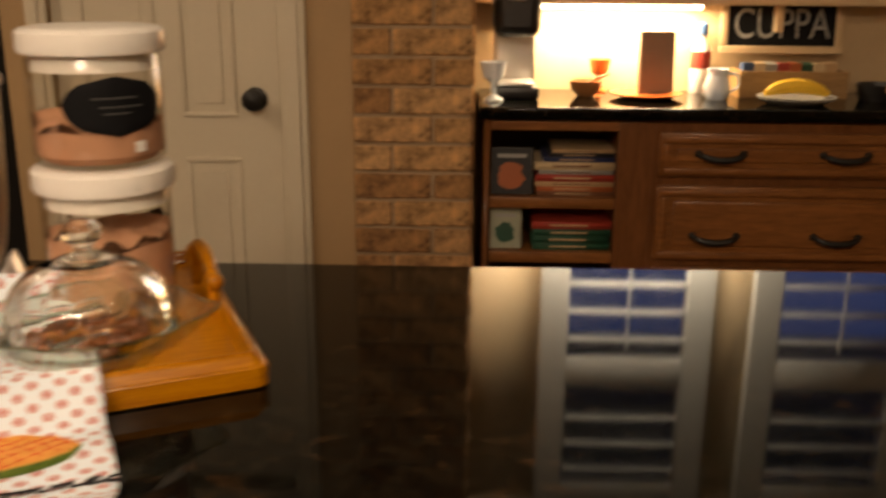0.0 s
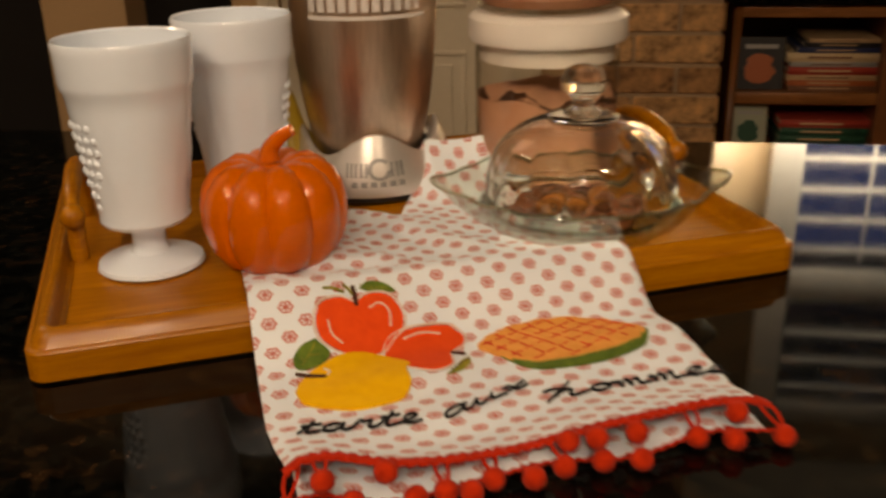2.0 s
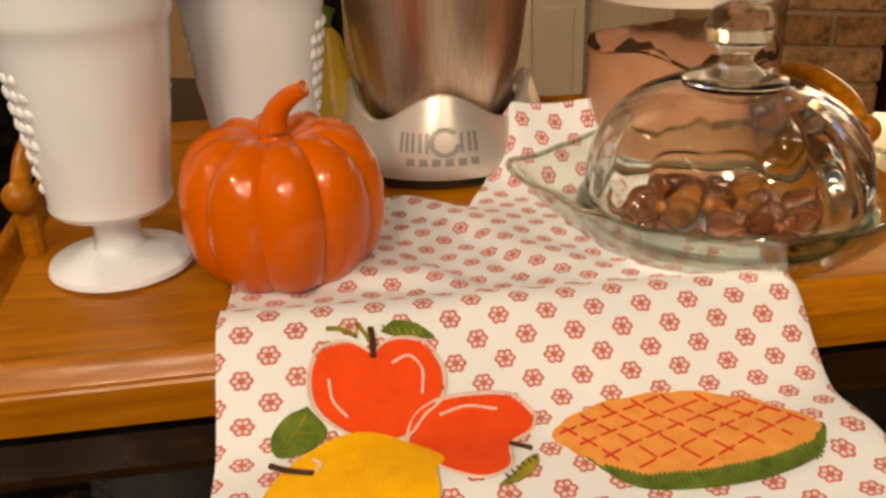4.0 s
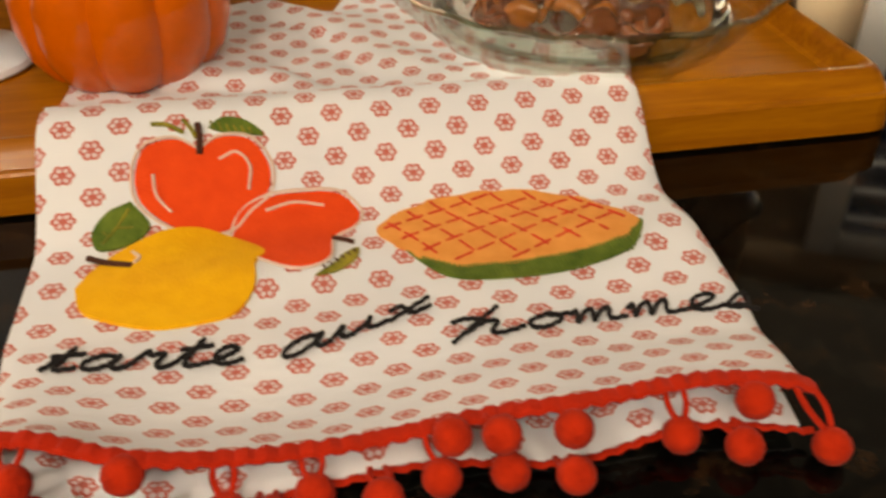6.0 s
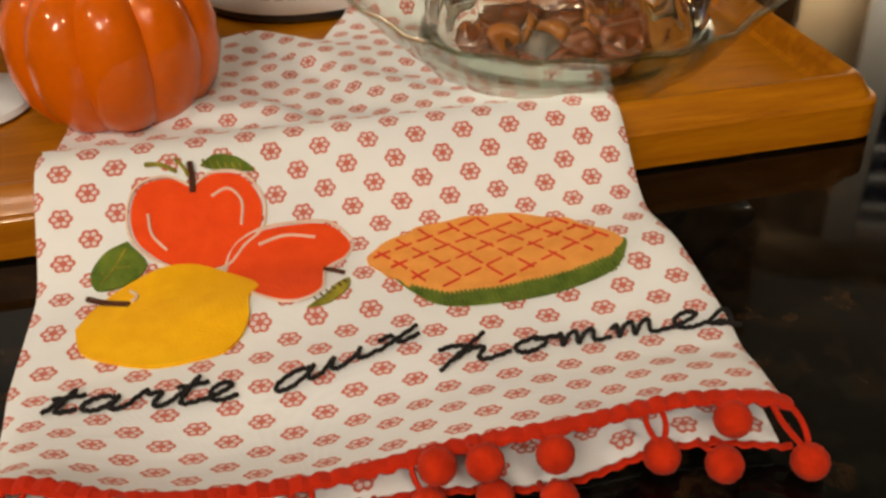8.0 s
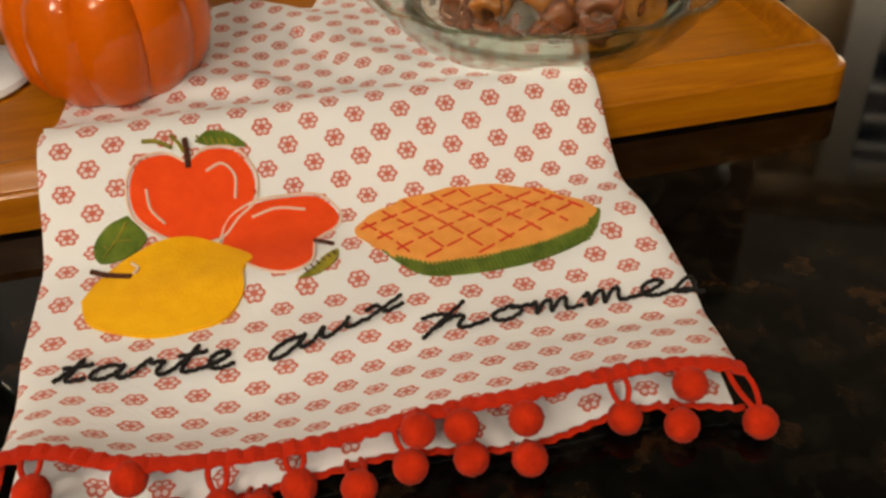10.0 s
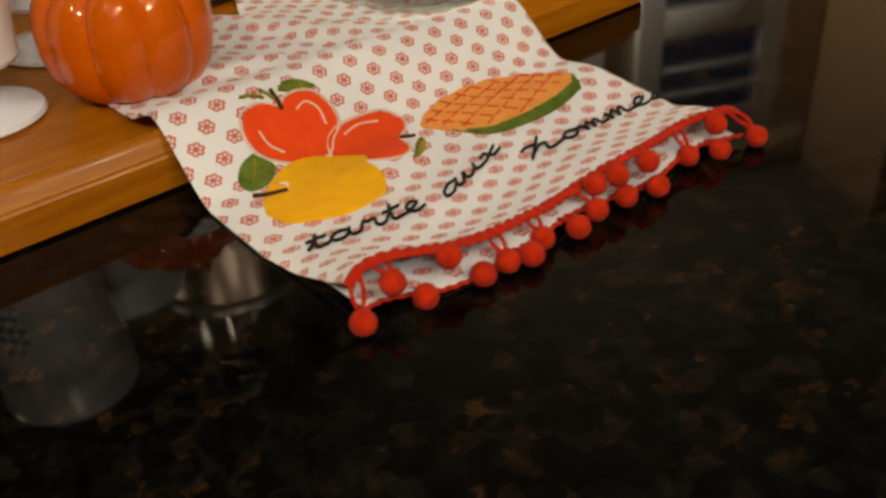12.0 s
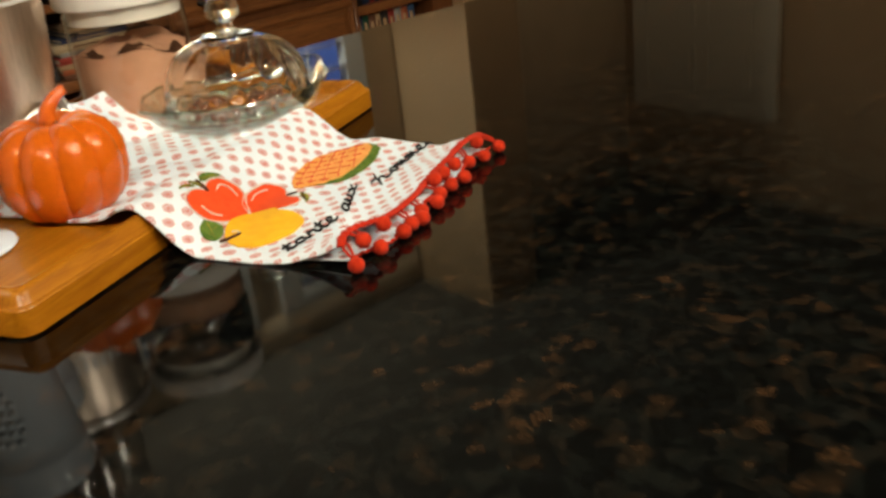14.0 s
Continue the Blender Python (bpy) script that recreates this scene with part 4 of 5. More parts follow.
bm = bmesh.new()
for a0, wide in ((-22, 1.6), (-19, 1.6), (-16, 1.6), (-12.5, 2.0), (-9, 2.0), (8.5, 1.8), (12.5, 1.8), (15.5, 2.2)):
    skirt_patch(radians(a0), radians(a0 + wide), 0.0240, 0.0350, bm)
for k in range(15):
    a0, rr = 0.9 + k * 0.36, 0.0072
    ca, cz = radians(1.0) + rr * math.cos(a0) / 0.06, 0.0298 + rr * math.sin(a0)
    skirt_patch(ca - 0.026, ca + 0.026, cz - 0.0013, cz + 0.0013, bm)
for k in range(6):
    a = radians(-18 + 6.3 * k)
    skirt_patch(a, a + radians(4.0), 0.0165, 0.0208, bm)
part("base_print", bm, M["grey_print"], blender, "grey printed bars and swirl")
part("clear_cup", lathe([(0.046, 0.2225), (0.0465, 0.228), (0.043, 0.232), (0.041, 0.30), (0.039, 0.335), (0.036, 0.338), (0.0345, 0.335), (0.0385, 0.30), (0.0405, 0.235), (0.040, 0.2225)], 56), M["acrylic"], blender, "upturned clear plastic cup")

# ---- glass canisters
def canister(m, high, fill, label, oval):
    d = high - 0.1366
    c = thing("canister", m, label, "canister", "stacked glass canisters")
    part("jar", lathe([(0, 0), (0.052, 0), (0.0580, 0.003), (0.0605, 0.010), (0.0605, 0.106 + d), (0.0575, 0.111 + d), (0.0575, 0.120 + d)], 64), M["glass"], c)
    part("liner", lathe([(0.0555, 0.097 + d), (0.0565, 0.097 + d), (0.0565, 0.1185 + d), (0.0555, 0.1185 + d), (0.0555, 0.097 + d)], 56), M["lid"], c)
    part("lid", lathe([(0, 0.1362 + d), (0.055, 0.1366 + d), (0.063, 0.1352 + d), (0.0664, 0.1320 + d), (0.0668, 0.1160 + d), (0.0650, 0.1130 + d), (0.0615, 0.1130 + d), (0.0610, 0.1205 + d), (0, 0.1210 + d)], 64), M["lid"], c, "white plastic screw lid")
    heap = lambda a, r, z: (r, z + (0.005 * math.sin(2 * a + 0.6) + 0.003 * math.sin(5 * a) + 0.0018 * math.sin(11 * a)) * (r / 0.056) * (z > 0.03))
    part("powder", lathe([(0, 0.0055), (0.0515, 0.0055), (0.0585, 0.0125), (0.0588, fill), (0.050, fill + 0.004), (0.03, fill + 0.009), (0, fill + 0.007)], 64, wave=heap), M["powder"], c, "pinkish brown powder")
    crust = bmesh.new()
    low_row, top_row = [], []
    for k in range(61):
        a = radians(-190 + 4.0 * k)
        n = noise.noise(Vector((k * 0.21, fill * 50, 0))) + 0.35 * noise.noise(Vector((k * 0.9, fill * 50, 3)))
        base = fill + 0.005 * math.sin(2 * a + 0.6) + 0.003 * math.sin(5 * a)
        low_row.append(crust.verts.new((0.0592 * math.cos(a), 0.0592 * math.sin(a), base - 0.001)))
        top_row.append(crust.verts.new((0.0570 * math.cos(a), 0.0570 * math.sin(a), base + max(0.0006, 0.003 + 0.016 * n))))
    for k in range(60):
        crust.faces.new((low_row[k], low_row[k + 1], top_row[k + 1], top_row[k]))
    bmesh.ops.solidify(crust, geom=crust.faces[:], thickness=0.0015)
    part("crumbs", crust, M["crumb"], c, "dark cocoa crumbs")
    if oval:
        bm = bmesh.new()
        nu, nv = 24, 8
        rows = []
        for j in range(nv + 1):
            s = -1 + 2 * j / nv
            half = 0.048 * math.sqrt(max(0.0, 1 - s * s)) if abs(s) < 1 else 0.0
            rows.append([bm.verts.new((0.0614 * math.cos(x / 0.0614), 0.0614 * math.sin(x / 0.0614), 0.060 + s * 0.0265)) for x in (half * (-1 + 2 * i / nu) for i in range(nu + 1))])
        for p, q in zip(rows, rows[1:]):
            for i in range(nu):
                bm.faces.new((p[i], p[i + 1], q[i + 1], q[i]))
        bmesh.ops.remove_doubles(bm, verts=bm.verts, dist=1e-5)
        bmesh.ops.solidify(bm, geom=bm.faces[:], thickness=-0.0012)
        part("sticker", curved_bar(0.25, 0.42, 0.0165, 0.0265, 0.0610, 0.0610, 6), M["lid"], c, "small square white sticker")
        lab = part("chalk_label", bm, M["chalk"], c, "oval black chalk label")
        for zc, a0, a1 in ((0.067, -0.35, 0.30), (0.059, -0.25, 0.38), (0.053, -0.2, 0.2)):
            part("chalk_bar", curved_bar(a0, a1, zc, zc + 0.0016, 0.0630, 0.0630, 14), M["chalk_mark"], lab)
    return c


canister(on_tray(-0.302, 0.908, FLOOR, 20), 0.1470, 0.076, "lower glass canister of pinkish powder with white lid", False)
canister(on_tray(-0.302, 0.908, FLOOR + 0.1471, -53), 0.1290, 0.040, "upper glass canister of powder with oval black label", True)

# ---- covered glass butter dish
dish = thing("glass_dish_base", on_tray(-0.271, 0.768, FLOOR + 0.002, 9), "clear moulded glass dish with pointed ends, on the tray", "glass dish")


def oblong(a, r, z):
    k = max(0.0, (r - 0.05) / 0.04)
    tip = max(0.0, math.cos(2 * a)) ** 9
    f = (1 + k * (0.04 * math.cos(2 * a) - 0.03 * (math.sin(a) < 0) * math.sin(a) ** 2)) + k * 0.19 * tip
    return r * f, z + k * 0.003 * tip + k * 0.0008 * math.cos(16 * a)


bowl = part("dish", lathe([(0, 0.008), (0.046, 0.008), (0.056, 0.008), (0.072, 0.015), (0.081, 0.026), (0.0870, 0.0365), (0.0895, 0.0395), (0.0870, 0.0410), (0.0805, 0.0310), (0.0755, 0.0205), (0.066, 0.0195), (0.058, 0.0125), (0, 0.0125)], 128, wave=oblong), M["plate"], dish)
bowl.visible_shadow = False
edge = []
for k in range(129):
    a = math.tau * k / 128
    r, z = oblong(a, 0.0890, 0.0400)
    edge.append((r * math.cos(a), r * math.sin(a), z))
part("rim_bead", tube(edge, 0.0015, 8), M["bead_glass"], dish, "green-tinged glass rim").visible_shadow = False
ring = part("foot_ring", lathe([(0.0465, 0.0078), (0.0495, 0.0), (0.0535, 0.0), (0.0555, 0.0078)], 64), M["plate"], dish)
ring.visible_shadow = False
dome = thing("glass_dome", on_tray(-0.271, 0.768, FLOOR + 0.0240, 10), "clear moulded glass dome lid with a round knob", "glass lid")


def fluted(a, r, z):
    """Twisted flutes on one side, a row of pressed scrolls low down all round."""
    k = math.exp(-((z - 0.038) / 0.020) ** 2) * (r > 0.03) * (0.22 + 0.78 * max(0.0, math.cos(a - 0.2)) ** 0.5)
    scroll = math.exp(-((z - 0.020) / 0.005) ** 2) * (r > 0.03)
    flute = abs(math.cos(8 * a + 26 * z)) ** 0.7 - 0.6
    return r * (1 + 0.070 * k * flute + 0.010 * scroll * math.sin(24 * a)), z + 0.0005 * scroll * math.cos(24 * a)


SHELL_OUT = [(0.0700, 0.0), (0.0725, 0.0015), (0.0735, 0.004), (0.0720, 0.009), (0.0700, 0.014), (0.0690, 0.026), (0.0660, 0.041), (0.0595, 0.056), (0.0490, 0.068), (0.0360, 0.0755), (0.0250, 0.0780)]
outer = [(p.x, p.z * 0.83) for p in smooth_path([(r, 0, z) for r, z in SHELL_OUT], 4)]
inner = [(r, z * 0.83) for r, z in ((0, 0.0760), (0.020, 0.0755), (0.034, 0.0710), (0.0455, 0.0640), (0.0555, 0.0530), (0.0620, 0.0400), (0.0650, 0.0260), (0.0658, 0.0130), (0.0665, 0.0010), (0.0680, 0.0))]
bm = lathe(outer + [(0.0250, 0.0675), (0.0225, 0.0688), (0.010, 0.0690), (0, 0.0690)], 160, wave=fluted)
lathe(inner, 160, into=bm)
low_out, low_in = ([v for v in bm.verts if abs(v.co.z) < 1e-6 and test(v.co.xy.length)] for test in (lambda r: r > 0.069, lambda r: r < 0.069))
for k in range(160):
    bm.faces.new((low_out[k], low_out[(k + 1) % 160], low_in[(k + 1) % 160], low_in[k]))
shell = part("lid_shell", bm, M["dome"], dome)
shell.visible_shadow = False
part("base_bead", tube([(0.0722 * math.cos(math.tau * k / 96), 0.0722 * math.sin(math.tau * k / 96), 0.0030) for k in range(97)], 0.0019, 8), M["bead_glass"], dome, "green-tinged glass rim").visible_shadow = False
knob = part("knob", lathe([(0, 0.0692), (0.0140, 0.0692), (0.0115, 0.0715), (0.0080, 0.0745), (0.0078, 0.0785), (0.0105, 0.0815), (0.0150, 0.0850), (0.0165, 0.0920), (0.0130, 0.1000), (0.006, 0.1030), (0, 0.1034)], 40), M["knob_glass"], dome, "round glass knob")
knob.visible_shadow = False
rng = random.Random(7)
for k in range(64):
    rad, ang = 0.052 * math.sqrt(rng.random()), rng.random() * math.tau
    zz = 0.0125 + 0.006 + 0.013 * rng.random() * (1 - rad / 0.06)
    sx, sy, sz = 0.0065 + 0.003 * rng.random(), 0.0055 + 0.002 * rng.random(), 0.0050 + 0.002 * rng.random()
    bm = bmesh.new()
    bmesh.ops.create_uvsphere(bm, u_segments=12, v_segments=8, radius=1)
    for v in bm.verts:
        n = 1 + 0.14 * noise.noise(v.co * 2.2 + Vector((k, 0, 0)))
        v.co = Vector((v.co.x * sx * n, v.co.y * sy * n, v.co.z * sz * n))
    c = tagged(part("candy", bm, M["gold_candy"] if k % 6 == 0 else M["candy"]), "glossy brown nut candy piled in the glass dish", "candy", "candies in the dish")
    c.location = (-0.271 + rad * math.cos(ang), 0.768 + rad * math.sin(ang), FLOOR + 0.002 + zz)
    c.rotation_euler = (rng.random() - 0.5, rng.random() - 0.5, rng.random() * math.tau)

# ---- yellow gourd behind the goblet
gourd = thing("gourd", on_tray(-0.522, 0.864, FLOOR, 20), "small yellow ornamental gourd between goblet and blender", "gourd")
part("body", lathe([(0, 0), (0.016, 0.001), (0.026, 0.010), (0.029, 0.024), (0.024, 0.042), (0.016, 0.056), (0.012, 0.070), (0.009, 0.082), (0.004, 0.088), (0, 0.089)], 40, wave=lambda a, r, z: (r * (1 + 0.03 * math.cos(9 * a)), z)), M["gourd"], gourd)
part("stalk", tube(smooth_path([(0, 0, 0.086), (0.001, 0.001, 0.094), (0.004, 0.002, 0.1)]), 0.0035), M["green"], gourd)

# ---------------------------------------------------------------- the printed towel
TO = Vector((-0.465, 0.602))
TU, TV = Vector((0.923, 0.385)), Vector((-0.385, 0.923))
WIDE = 0.247
FRONT, BACK = -0.172, 0.235
KNOT_B = [-0.195, -0.172, -0.152, -0.134, -0.115, -0.090, -0.060, -0.045, -0.033, -0.022, -0.012, -0.004, 0.003, 0.010, 0.018, 0.028, 0.036, 0.055, 0.300]
KNOT_Z = [0.9375, 0.9335, 0.9265, 0.9212, 0.9188, 0.9180, 0.9180, 0.9200, 0.9258, 0.9345, 0.9430, 0.9500, 0.9538, 0.9548, 0.9528, 0.9460, 0.9412, 0.9378, 0.9370]


def lay(a, b):
    """Height of the towel's top side; a runs across it, b from the tray's lip back over the tray."""
    z = sum(float(np.interp(b + d, KNOT_B, KNOT_Z)) for d in (-0.006, -0.003, 0.0, 0.003, 0.006)) / 5
    r = min(max(a / WIDE, 0.0), 1.0)
    z += 0.008 * r * r * math.exp(-((b + 0.07) / 0.03) ** 2)
    # soft creases
    n = noise.noise(Vector((a * 26, b * 26, 1.7)))
    if b < 0:
        z += 0.0009 * n
        fold = noise.noise(Vector((a * 9 + b * 16, b * 34 - a * 7, 4.1)))
        z += 0.0032 * fold * min(1.0, max(0.0, (-b - 0.055) / 0.03))
    if b > 0.03:
        k = min(1.0, (b - 0.03) / 0.03) * min(1.0, 0.25 + max(a, 0.0) / 0.05)
        z += k * (0.0048 * max(0.0, math.sin(62 * a + 48 * b + 3 * noise.noise(Vector((a * 14, b * 14, 0.3))))) + 0.0024 * (noise.noise(Vector((a * 46, b * 46, 5.0))) + 0.4))
        if a > 0.135:
            z += 0.040 * min(1.0, (a - 0.135) / 0.025) * max(0.0, min(1.0, (b - 0.165) / 0.05)) ** 1.5
    # hem waves, seen from the front
    if b < -0.10:
        k = (-0.10 - b) / 0.07
        z += k * (0.0014 * math.sin(38 * a + 0.6) + 0.0012 * math.sin(85 * a)) - 0.0045 * k * math.exp(-((a - 0.095) / 0.04) ** 2)
    edge = min(a, WIDE - a)
    if edge < 0.006 and b < 0.02:
        z -= (0.006 - max(edge, -0.002)) ** 2 * 60
    return max(z, TOP + 0.0022)


def spread(a, b):
    """Where a point of the cloth lies in plan."""
    b2 = b + (0.009 * math.exp(-((a - 0.012) / 0.022) ** 2) + 0.005 * math.exp(-((a - 0.135) / 0.03) ** 2) + 0.006 * math.exp(-((a - 0.210) / 0.03) ** 2)) * max(0.0, (-b - 0.10) / 0.066)
    b2 += 0.0065 * math.exp(-((b + 0.064) / 0.028) ** 2)
    a2 = a - 0.005 * max(0.0, 1 - a / 0.06) * min(1.0, max(0.0, (b + 0.15) / 0.05)) + (0.005 * math.exp(-((b + 0.11) / 0.05) ** 2) - 0.003 * max(0.0, (-b - 0.12) / 0.05)) * (a / WIDE) ** 2
    p = TO + TU * a2 + TV * b2
    return p.x, p.y


def cloth(a, b, up=0.0):
    x, y = spread(a, b)
    return Vector((x, y, lay(a, b) + up))


def cloth_normal(a, b, h=0.002):
    n = (cloth(a + h, b) - cloth(a - h, b)).cross(cloth(a, b + h) - cloth(a, b - h)).normalized()
    return n if n.z > 0 else -n


def on_cloth(a, b, up):
    return cloth(a, b) + cloth_normal(a, b) * up


# arc length along the cloth, for the print
STEPS = 400
ARC_B = [FRONT + (BACK - FRONT) * k / STEPS for k in range(STEPS + 1)]
ARC = [0.0]
for b0, b1 in zip(ARC_B, ARC_B[1:]):
    zz0, zz1 = (sum(float(np.interp(b + d, KNOT_B, KNOT_Z)) for d in (-0.006, 0.0, 0.006)) / 3 for b in (b0, b1))
    ARC.append(ARC[-1] + math.hypot(b1 - b0, zz1 - zz0))


ARC_ROW = float(np.interp(-0.0143, ARC_B, ARC))


def sheet(a0, a1, b0, b1, na, nb, height, thick, end=None):
    bm = bmesh.new()
    uv = bm.loops.layers.uv.new("UVMap")
    grid, where = [], {}
    for j in range(nb + 1):
        row = []
        for i in range(na + 1):
            a = a0 + (a1 - a0) * i / na
            last = b1 if end is None else end(a)
            b = b0 + (last - b0) * j / nb
            v = bm.verts.new(height(a, b))
            where[v] = (a - 0.1442, float(np.interp(b, ARC_B, ARC)) - ARC_ROW - 0.0055 + 0.28 * min(0.0, b + 0.088))
            row.append(v)
        grid.append(row)
    for p, q in zip(grid, grid[1:]):
        for i in range(na):
            f = bm.faces.new((p[i], p[i + 1], q[i + 1], q[i]))
            for loop in f.loops:
                loop[uv].uv = where[loop.vert]
    bmesh.ops.recalc_face_normals(bm, faces=bm.faces)
    if sum(f.normal.z for f in bm.faces) < 0:
        bmesh.ops.reverse_faces(bm, faces=bm.faces)
    bmesh.ops.solidify(bm, geom=bm.faces[:], thickness=thick)
    return bm


towel = thing("dish_towel", pose(0, 0, 0), "white dish towel printed with red blossoms, draped over tray", "towel")


def back_edge(a):
    """The cloth stops at the blender on one side and runs up beside the canister on the other."""
    return 0.158 + 0.010 * math.sin(30 * a) if a < 0.125 else min(BACK - 0.02, 0.158 + (a - 0.125) * 2.2)


part("top_layer", sheet(0.0, WIDE, FRONT, BACK, 100, 190, lambda a, b: cloth(a, b), 0.0012, back_edge), M["towel"], towel)


def under(a, b):
    x, y = spread(a, b)
    k = max(0.0, (-b - 0.10) / 0.06)
    return Vector((x, y, min(TOP + 0.0026 + 0.0016 * (1 + math.sin(55 * a + 2)) * k, lay(a, b) - 0.0016)))


part("under_layer", sheet(0.004, WIDE - 0.003, FRONT - 0.006, -0.06, 80, 30, under, 0.0010), M["towel"], towel, "folded under layer of the towel")


# ---- red braid along both hems
def braid(offset, height, r):
    pts = []
    for k in range(141):
        a = -0.0005 + (WIDE + 0.001) * k / 140
        x, y = spread(a, FRONT + offset)
        pts.append((x, y, height(a) + 0.0006 * math.sin(k * 1.9)))
    return tube(pts, lambda s: r * (1 + 0.09 * math.sin(s * 640)), 8, flat=0.55)


part("red_braid", braid(-0.001, lambda a: lay(a, FRONT) + 0.0002, 0.0031), M["red_trim"], towel, "red braided hem trim")
part("under_braid", braid(-0.008, lambda a: under(a, FRONT - 0.006).z - 0.0002, 0.0014), M["red_trim"], towel, "red braided hem trim")

# ---- pompons: across the hem, how far forward they lie, and whether they hang from the upper hem
POMS = [(-0.0022, -0.1768, 0), (0.0153, -0.1745, 1), (0.0280, -0.1796, 0), (0.0445, -0.1752, 1), (0.0565, -0.1840, 0), (0.0709, -0.1834, 0), (0.0823, -0.1871, 0), (0.0949, -0.1804, 0), (0.1136, -0.1850, 0), (0.1307, -0.1802, 0),
        (0.1345, -0.1750, 1), (0.1485, -0.1765, 1), (0.1504, -0.1810, 0), (0.1692, -0.1775, 1), (0.1687, -0.1852, 0), (0.2038, -0.1750, 0), (0.2209, -0.1821, 0), (0.2255, -0.1745, 1), (0.2463, -0.1862, 0)]
pom_mesh = None
for k, (a, b, high) in enumerate(POMS):
    r = 0.0058
    if pom_mesh is None:
        bm = bmesh.new()
        bmesh.ops.create_icosphere(bm, subdivisions=4, radius=r)
        for v in bm.verts:
            v.co *= 1 + 0.05 * noise.noise(v.co * 900) + 0.045 * noise.noise(v.co * 2600)
        pom_mesh = shape(bm)
    tip, zc = TO + TU * a + TV * b, TOP + r + (0.0105 if high else 0.0)
    across = min(max(a, 0.004), WIDE - 0.004)
    from_top = high or k in (0, len(POMS) - 1) or k % 2
    hx, hy = spread(across, FRONT if from_top else FRONT - 0.006)
    hz = lay(across, FRONT) if from_top else under(across, FRONT - 0.006).z
    p = part("pompon", pom_mesh, M["pom"], towel, "red woollen pompon")
    p.location, p.rotation_euler = (tip.x, tip.y, zc), (k * 1.3, k * 0.7, k * 2.1)
    bm = bmesh.new()
    for d in (-0.0018, 0.0018):
        root = Vector((hx, hy)) + TU * d * 1.2
        tube(smooth_path([(root.x, root.y, hz), ((root.x + tip.x) / 2 + TU.x * d, (root.y + tip.y) / 2 + TU.y * d, (hz + zc) / 2 + 0.002), (tip.x, tip.y, zc + r * 0.4)], 4), 0.0010, 6, bm)
    part("pompon_loop", bm, M["red_trim"], towel)


# ---- appliques: felt shapes that follow the cloth
def applique(name, outline, mat, label, up=0.0009, puff=0.0007, rings=8):
    """outline: points (a, b) round the shape; it is filled from its middle outwards."""
    pts = smooth_path([(a, b, 0) for a, b in outline] + [(*outline[0], 0)], 5)[:-1]
    ca, cb = sum(p.x for p in pts) / len(pts), sum(p.y for p in pts) / len(pts)
    bm = bmesh.new()
    loops = []
    for j in range(1, rings + 1):
        s = j / rings
        loops.append([bm.verts.new(on_cloth(ca + (p.x - ca) * s, cb + (p.y - cb) * s, up + puff * (1 - s ** 4))) for p in pts])
    mid = bm.verts.new(on_cloth(ca, cb, up + puff))
    low = [bm.verts.new(on_cloth(p.x, p.y, -0.0004)) for p in pts]
    n = len(pts)
    for k in range(n):
        bm.faces.new((mid, loops[0][k], loops[0][(k + 1) % n]))
    for p, q in zip(loops, loops[1:] + [low]):
        for k in range(n):
            bm.faces.new((p[k], q[k], q[(k + 1) % n], p[(k + 1) % n]))
    return part(name, bm, mat, towel, label)


def stitch(name, strokes, mat, label, radius=0.0007, up=0.0016, parent=None, steps=6, wob=0.0):
    bm = bmesh.new()
    for stroke in strokes:
        pts = smooth_path([(a, b, 0) for a, b in stroke], steps)
        tube([on_cloth(p.x, p.y, up + wob * math.sin(k * 2.2)) for k, p in enumerate(pts)], radius, 6, bm)
    return part(name, bm, mat, parent or towel, label)


APPLE = [(0.0586, -0.0125), (0.0500, -0.0085), (0.0400, -0.0105), (0.0355, -0.0180), (0.0367, -0.0285), (0.0450, -0.0380), (0.0570, -0.0455), (0.0690, -0.0445), (0.0765, -0.0355), (0.0845, -0.0290), (0.0860, -0.0190), (0.0790, -0.0100), (0.0675, -0.0085)]
SECOND = [(0.0697, -0.0495), (0.0740, -0.0370), (0.0840, -0.0312), (0.0980, -0.0302), (0.1124, -0.0320), (0.1200, -0.0415), (0.1168, -0.0505), (0.1084, -0.0575), (0.1060, -0.0700), (0.0970, -0.0748), (0.0870, -0.0722), (0.0765, -0.0625)]
LEMON = [(0.0175, -0.0745), (0.0225, -0.0635), (0.0315, -0.0520), (0.0440, -0.0432), (0.0560, -0.0422), (0.0675, -0.0485), (0.0819, -0.0622), (0.0785, -0.0700), (0.0780, -0.0822), (0.0705, -0.0932), (0.0585, -0.0964), (0.0445, -0.0968), (0.0295, -0.0910), (0.0205, -0.0848)]
LEAF = [(0.0335, -0.0285), (0.0250, -0.0320), (0.0198, -0.0405), (0.0225, -0.0505), (0.0330, -0.0490), (0.0402, -0.0395)]
PIE = [(0.1248, -0.0552), (0.1325, -0.0455), (0.1490, -0.0378), (0.1695, -0.0355), (0.1905, -0.0370), (0.2110, -0.0465), (0.2265, -0.0700), (0.2180, -0.0790), (0.1990, -0.0833), (0.1735, -0.0850), (0.1530, -0.0835), (0.1390, -0.0752), (0.1298, -0.0640)]
CRIMP = [(0.1320, -0.0655), (0.1530, -0.0795), (0.1890, -0.0810), (0.2130, -0.0760), (0.2250, -0.0700), (0.2262, -0.0740), (0.2160, -0.0850), (0.1930, -0.0905), (0.1700, -0.0915), (0.1510, -0.0890), (0.1405, -0.0790)]
pie_under = applique("pie_dish", CRIMP, M["green"], "green stitched pie dish", 0.0008, 0.0004)
